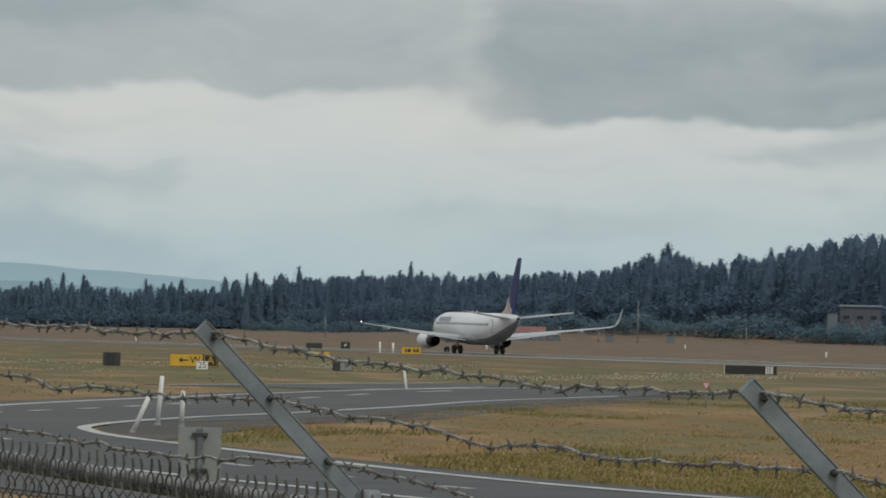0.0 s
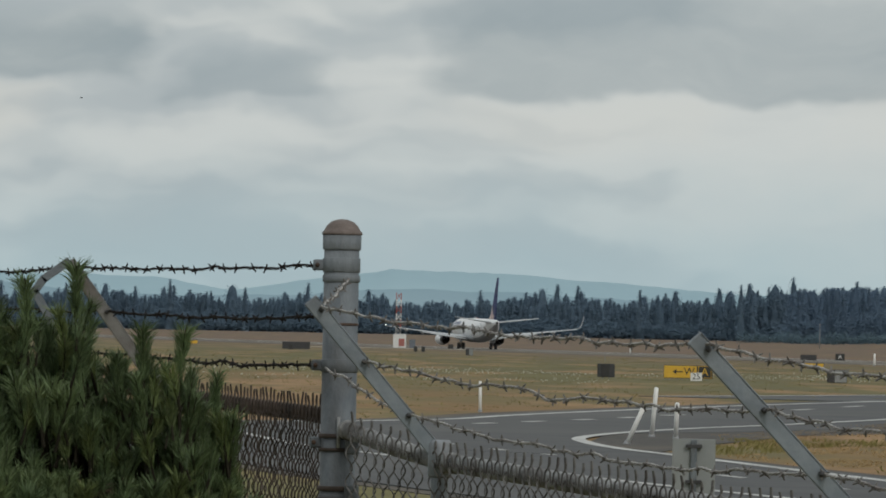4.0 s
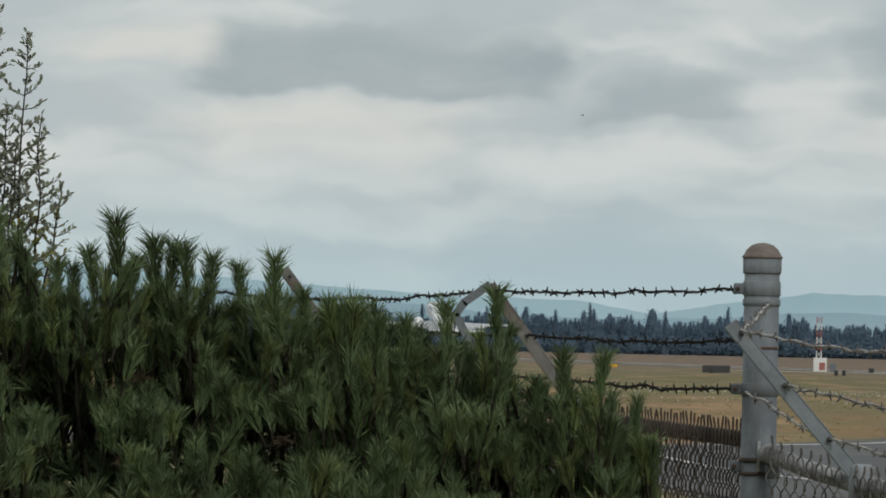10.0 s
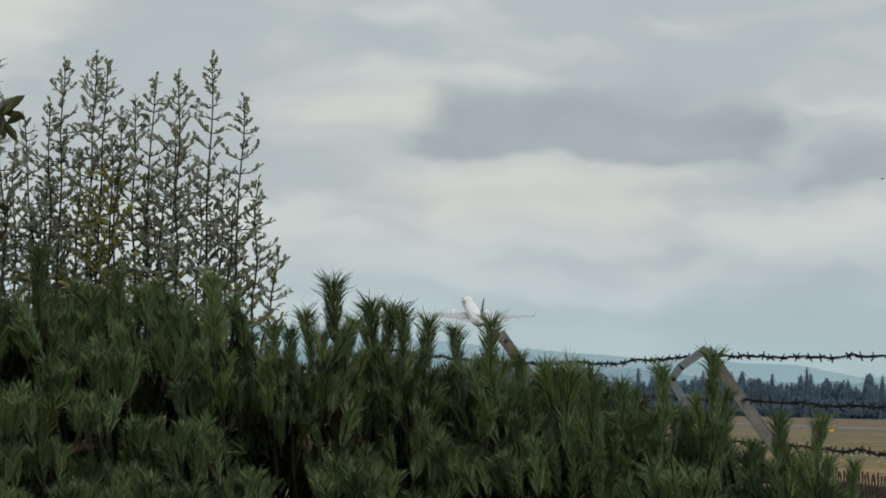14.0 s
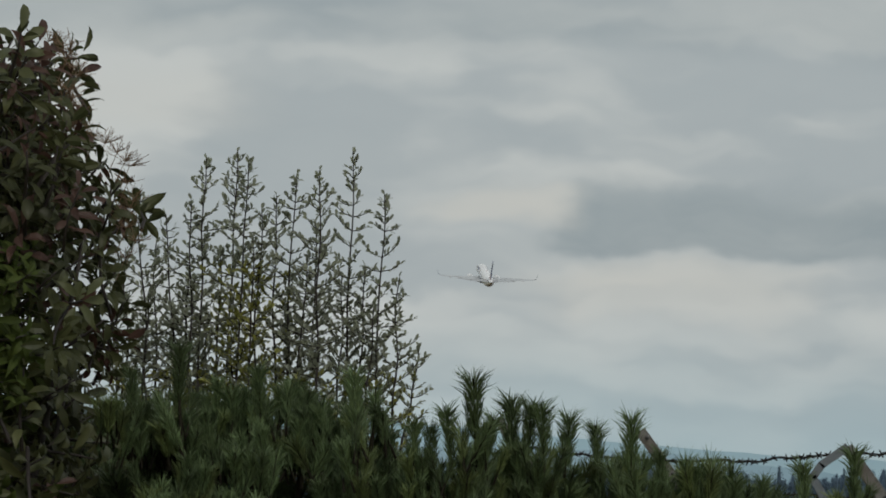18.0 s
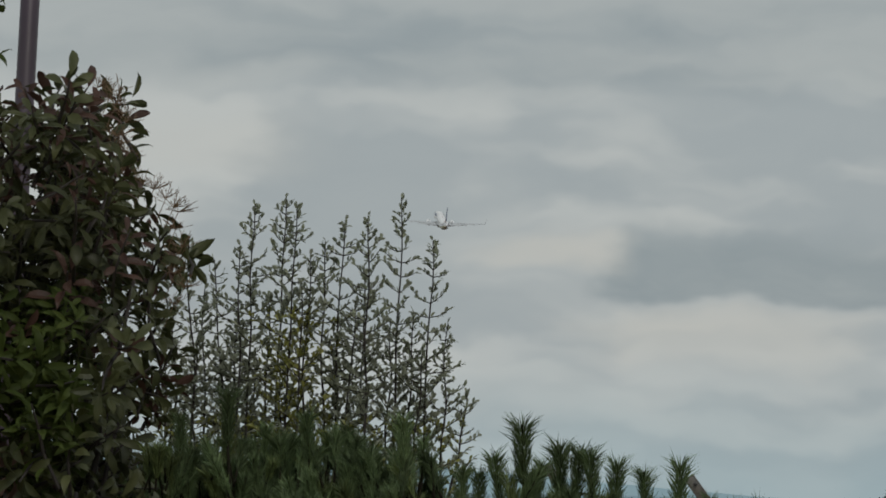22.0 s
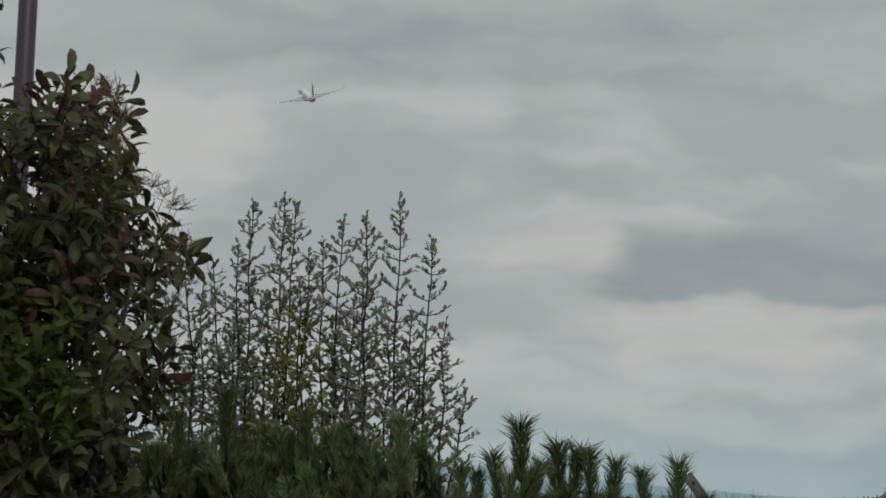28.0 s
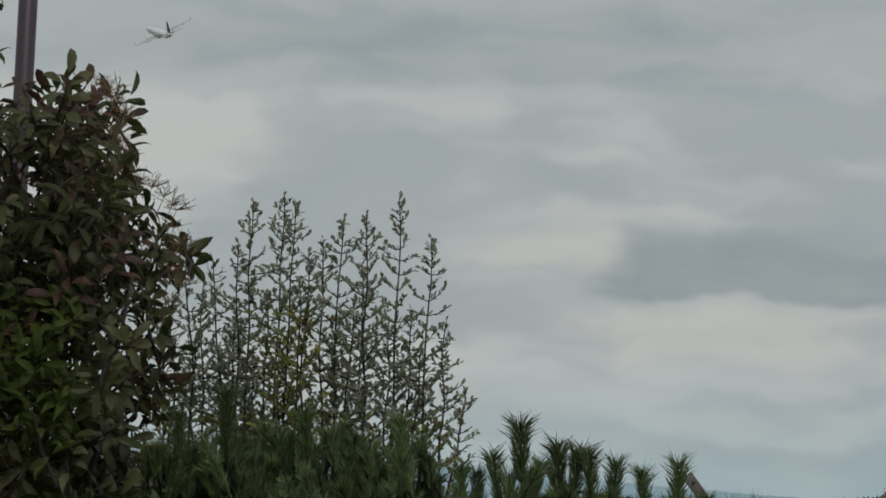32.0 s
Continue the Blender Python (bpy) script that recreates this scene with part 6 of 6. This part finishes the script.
        part("flap", loft("flap", [foil((sgn * x, y, z), (sgn * x, y - c, z - 0.20), 0.10, 10) for x, y, z, c in ((2.0, -0.95, 1.86, 0.9), (5.0, -1.05, 2.26, 0.75), (9.8, -2.05, 2.92, 0.55))], JET_WING), None, wing)
        if sgn < 0:
            part("position_light", lathe("position_light", ((0.02, -0.07), (0.07, -0.04), (0.07, 0.04), (0.02, 0.07)), glow("white_tail_light", (1.0, 0.98, 0.95), 5.0), 10), None, wing, "lit white wing-tip light", pose(sgn * 17.0, -4.55, 3.9))
        # engine
        ex, ez = sgn * 4.83, 1.58

        def ring(y, r, dz=0.0):
            return [Vector((ex + r * math.sin(a), y, ez + dz + r * (0.93 if math.cos(a) < 0 else 1.0) * math.cos(a))) for a in [k * 6.2832 / 24 for k in range(24)]]

        eng = part("engine", loft("engine", [ring(9.55, 0.80), ring(9.62, 0.92), ring(9.3, 1.03), ring(8.2, 1.12), ring(6.8, 1.10), ring(5.6, 0.95), ring(5.1, 0.84)], JET_WHITE), None, t, "white engine nacelle")
        part("intake_lip", loft("intake_lip", [ring(9.66, 0.80), ring(9.70, 0.90), ring(9.55, 0.99), ring(9.35, 1.035)], METAL), None, eng)
        part("nozzle", loft("nozzle", [ring(5.3, 0.88), ring(4.4, 0.78), ring(3.7, 0.64), ring(3.75, 0.52), ring(5.2, 0.46)], HOT_METAL), None, eng, "dark exhaust nozzle")
        part("plug", loft("plug", [ring(4.6, 0.36), ring(3.6, 0.22), ring(3.1, 0.04)], HOT_METAL), None, eng)
        part("pylon", loft("pylon", [fin_foil((ex, 8.0, 2.45), (ex, 3.2, 2.05), 0.09), fin_foil((ex, 6.6, 2.75), (ex, 1.6, 2.35), 0.09)], JET_WING), None, eng)
        # tailplane
        part("tailplane", loft("tailplane", [foil((sgn * 0.7, -13.2, 4.75), (sgn * 0.7, -17.3, 4.72), 0.10), foil((sgn * 7.18, -17.6, 5.60), (sgn * 7.18, -19.2, 5.58), 0.09)], JET_WING), None, t)
        part("antenna", boxed(-0.02, 0.02, 2 + sgn, 2.4 + sgn, 5.3, 5.62, 0.01), JET_WHITE, t)
    # fin: a navy blade whose lower part shows a pale orange panel
    lines = ((5.05, -7.6, -16.9), (5.4, -10.6, -17.0), (5.8, -12.0, -17.15), (6.5, -12.9, -17.4), (7.6, -13.75, -17.75), (9.3, -15.05, -18.3), (11.0, -16.4, -18.85), (12.3, -17.45, -19.3), (12.45, -17.8, -19.3))
    part("fin", loft("fin", [fin_foil((0, le, z), (0, te, z), 0.055) for z, le, te in lines], JET_NAVY), None, t, "navy blue tail fin")
    low = ((5.10, -7.9, -16.4), (5.42, -10.7, -16.7), (5.82, -12.05, -16.8), (6.5, -12.93, -16.7), (7.6, -13.78, -16.5), (8.6, -14.55, -16.4), (9.6, -15.3, -16.4), (10.4, -15.95, -16.5))
    part("fin_panel", loft("fin_panel", [fin_foil((0, le + 0.03, z), (0, te, z), 0.068) for z, le, te in low], JET_GLOBE), None, t, "pale orange emblem panel low on the fin")
    part("rudder", loft("rudder", [fin_foil((0, te + 1.5 - 0.05 * z, z), (0, te - 0.1, z), 0.085) for z, le, te in lines[3:-1]], JET_NAVY), None, t)
    part("beacon", lathe("beacon", ((0.12, 5.33), (0.12, 5.45), (0.03, 5.52)), RED_PAINT, 10), None, t)
    # landing gear: each leg folds about its top
    gears = []

    def wheel(parent, x, r, w):
        tyre = part("wheel", lathe("wheel", ((r * 0.55, -w / 2), (r * 0.9, -w / 2), (r, -w * 0.3), (r, w * 0.3), (r * 0.9, w / 2), (r * 0.55, w / 2)), RUBBER, 20), None, parent, "black rubber tyre", x)
        part("hub", lathe("hub", ((r * 0.5, -w * 0.45), (r * 0.3, -w * 0.52), (r * 0.3, w * 0.52), (r * 0.5, w * 0.45)), METAL, 14), None, tyre)

    for sgn in (-1, 1):
        g = part("main_gear", tube("main_gear", [(0, 0, 0.1), (sgn * 0.05, 0, -0.7), (sgn * 0.1, 0, -1.45)], (0.16, 0.13, 0.11), METAL, 10), None, t, "", pose(sgn * 2.75, 0, 2.0))
        for dx in (-0.42, 0.42):
            wheel(g, pose(sgn * 0.1 + dx, 0, -1.44, 0, 90), 0.565, 0.40)
        part("gear_door", boxed(sgn * 0.3 - 0.03, sgn * 0.3 + 0.03, -0.5, 0.5, -0.85, 0.0, 0.02), JET_WHITE, g)
        gears.append((g, sgn))
    g = part("nose_gear", tube("nose_gear", [(0, 0, 0.1), (0, 0.03, -0.8), (0, 0.05, -1.25)], (0.12, 0.10, 0.08), METAL, 10), None, t, "", pose(0, 15.6, 1.6))
    for dx in (-0.2, 0.2):
        wheel(g, pose(dx, 0.05, -1.26, 0, 90), 0.345, 0.2)
    gears.append((g, 0))
    return t, gears


JET, GEARS = airliner()


def bird():
    t = thing("soaring_bird", "small dark bird soaring under the clouds", "bird")
    part("body", loft("body", [[Vector((r * math.sin(a), y, r * math.cos(a))) for a in [k * 6.2832 / 8 for k in range(8)]] for y, r in ((0.26, 0.01), (0.2, 0.045), (0.08, 0.07), (-0.1, 0.06), (-0.24, 0.02), (-0.36, 0.012))], DARK_METAL), None, t)
    part("tail", boxed(-0.06, 0.06, -0.40, -0.22, -0.008, 0.008, 0.004), DARK_METAL, t)
    for sgn in (-1, 1):
        part("wing", loft("wing", [foil((sgn * x, le, z), (sgn * x, te, z), 0.09, 10) for x, le, te, z in ((0.03, 0.11, -0.08, 0.03), (0.25, 0.14, -0.07, 0.08), (0.48, 0.06, -0.05, 0.07), (0.62, -0.04, -0.08, 0.05))], DARK_METAL), None, t)
    return t


BIRD = bird()


def motions():
    """All that moves: the airliner rolls, lifts off, climbs and turns left; its wheels fold away; a bird soars by."""
    on_runway = lambda s: (ACROSS * RUN_MID + RUN * s)
    rows = []
    for t, s, up in ((0, 656.3, 0.3), (1.5, 746.5, 0.3), (3, 840, 0.3), (4.5, 940, 0.3), (5.4, 1002, 0.8)):
        p = on_runway(s)
        rows.append((t, pose(p.x, p.y, 0.05, up, 0, 8.2)))
    # seconds; metres east, north, up; nose up, bank, heading
    for t, x, y, z, up, bank, head in (
        (6, 3.7, 1071, 0.05, 3.6, 0, 10), (6.5, -3.6, 1104, 0.05, 4.4, 0, 10.8), (7, -11.8, 1138.5, 0.1, 5.0, 0, 11.5), (7.5, -20, 1172.5, 0.6, 6.0, 0, 12), (8, -28.4, 1206.5, 1.4, 7.2, 0, 12.5), (8.5, -37, 1240.3, 2.4, 9, 0, 12.7),
        (9.5, -54, 1307, 4.2, 12, 0, 12.6), (11, -79.5, 1405, 8.6, 14, 0, 12.6), (12, -96.7, 1471, 12.2, 14, 0, 12.6), (13, -114, 1538.8, 18.4, 14, 0, 12.5), (14, -131, 1606, 27.2, 14, 0, 12.5), (15.5, -159, 1709, 46.0, 13.5, 0, 12.5), (17.5, -193, 1858, 71.8, 13, 1.5, 12.5),
        (19, -219.5, 1973, 93.0, 13, 1.5, 12.5), (20, -237, 2048, 106.1, 13, 1.5, 12.5), (21, -255, 2123, 118.6, 13, 1.5, 12.6), (22, -273, 2197, 132.3, 13, 1.2, 12.8), (23, -291.5, 2271, 147, 13, 0.5, 13), (24, -309.4, 2344, 161, 13, -2.5, 13.3),
        (25.5, -338, 2452, 182.7, 13, -7.5, 14), (27.5, -381.5, 2591, 211.2, 13, -12.5, 16), (28, -393, 2626, 218.5, 13, -14, 16.8), (29, -419, 2695, 232.7, 13, -17.5, 18.5), (30, -447.6, 2764, 247.2, 13, -21, 20.8), (31, -480, 2832, 261.5, 12.5, -24.5, 23.5),
        (32, -516.4, 2899.5, 274.9, 12, -27.5, 26.5)):
        rows.append((t, pose(x, y, z, up, bank, head)))
    walk(JET, rows)
    for g, sgn in GEARS:
        p = g.matrix_basis.translation.copy()
        folded = pose(p.x, p.y, p.z, 0, 82 * sgn, 0) if sgn else pose(p.x, p.y, p.z + 0.3, 85, 0, 0)
        walk(g, [(0, pose(*p)), (9.5, pose(*p)), (12.8, folded), (32, folded)])
    walk(BIRD, [(0, pose(-35, 800, 36.2, 0, 0, -75)), (6, pose(-25.9, 799.6, 37.1, 0, 8, -70)), (9, pose(-19.8, 799.8, 37.8, 0, 12, -75)), (13, pose(-8, 800, 38.15, 0, 5, -80)), (20, pose(14, 800, 40, 0, 0, -80)), (32, pose(52, 800, 46, 0, 0, -80))])


motions()
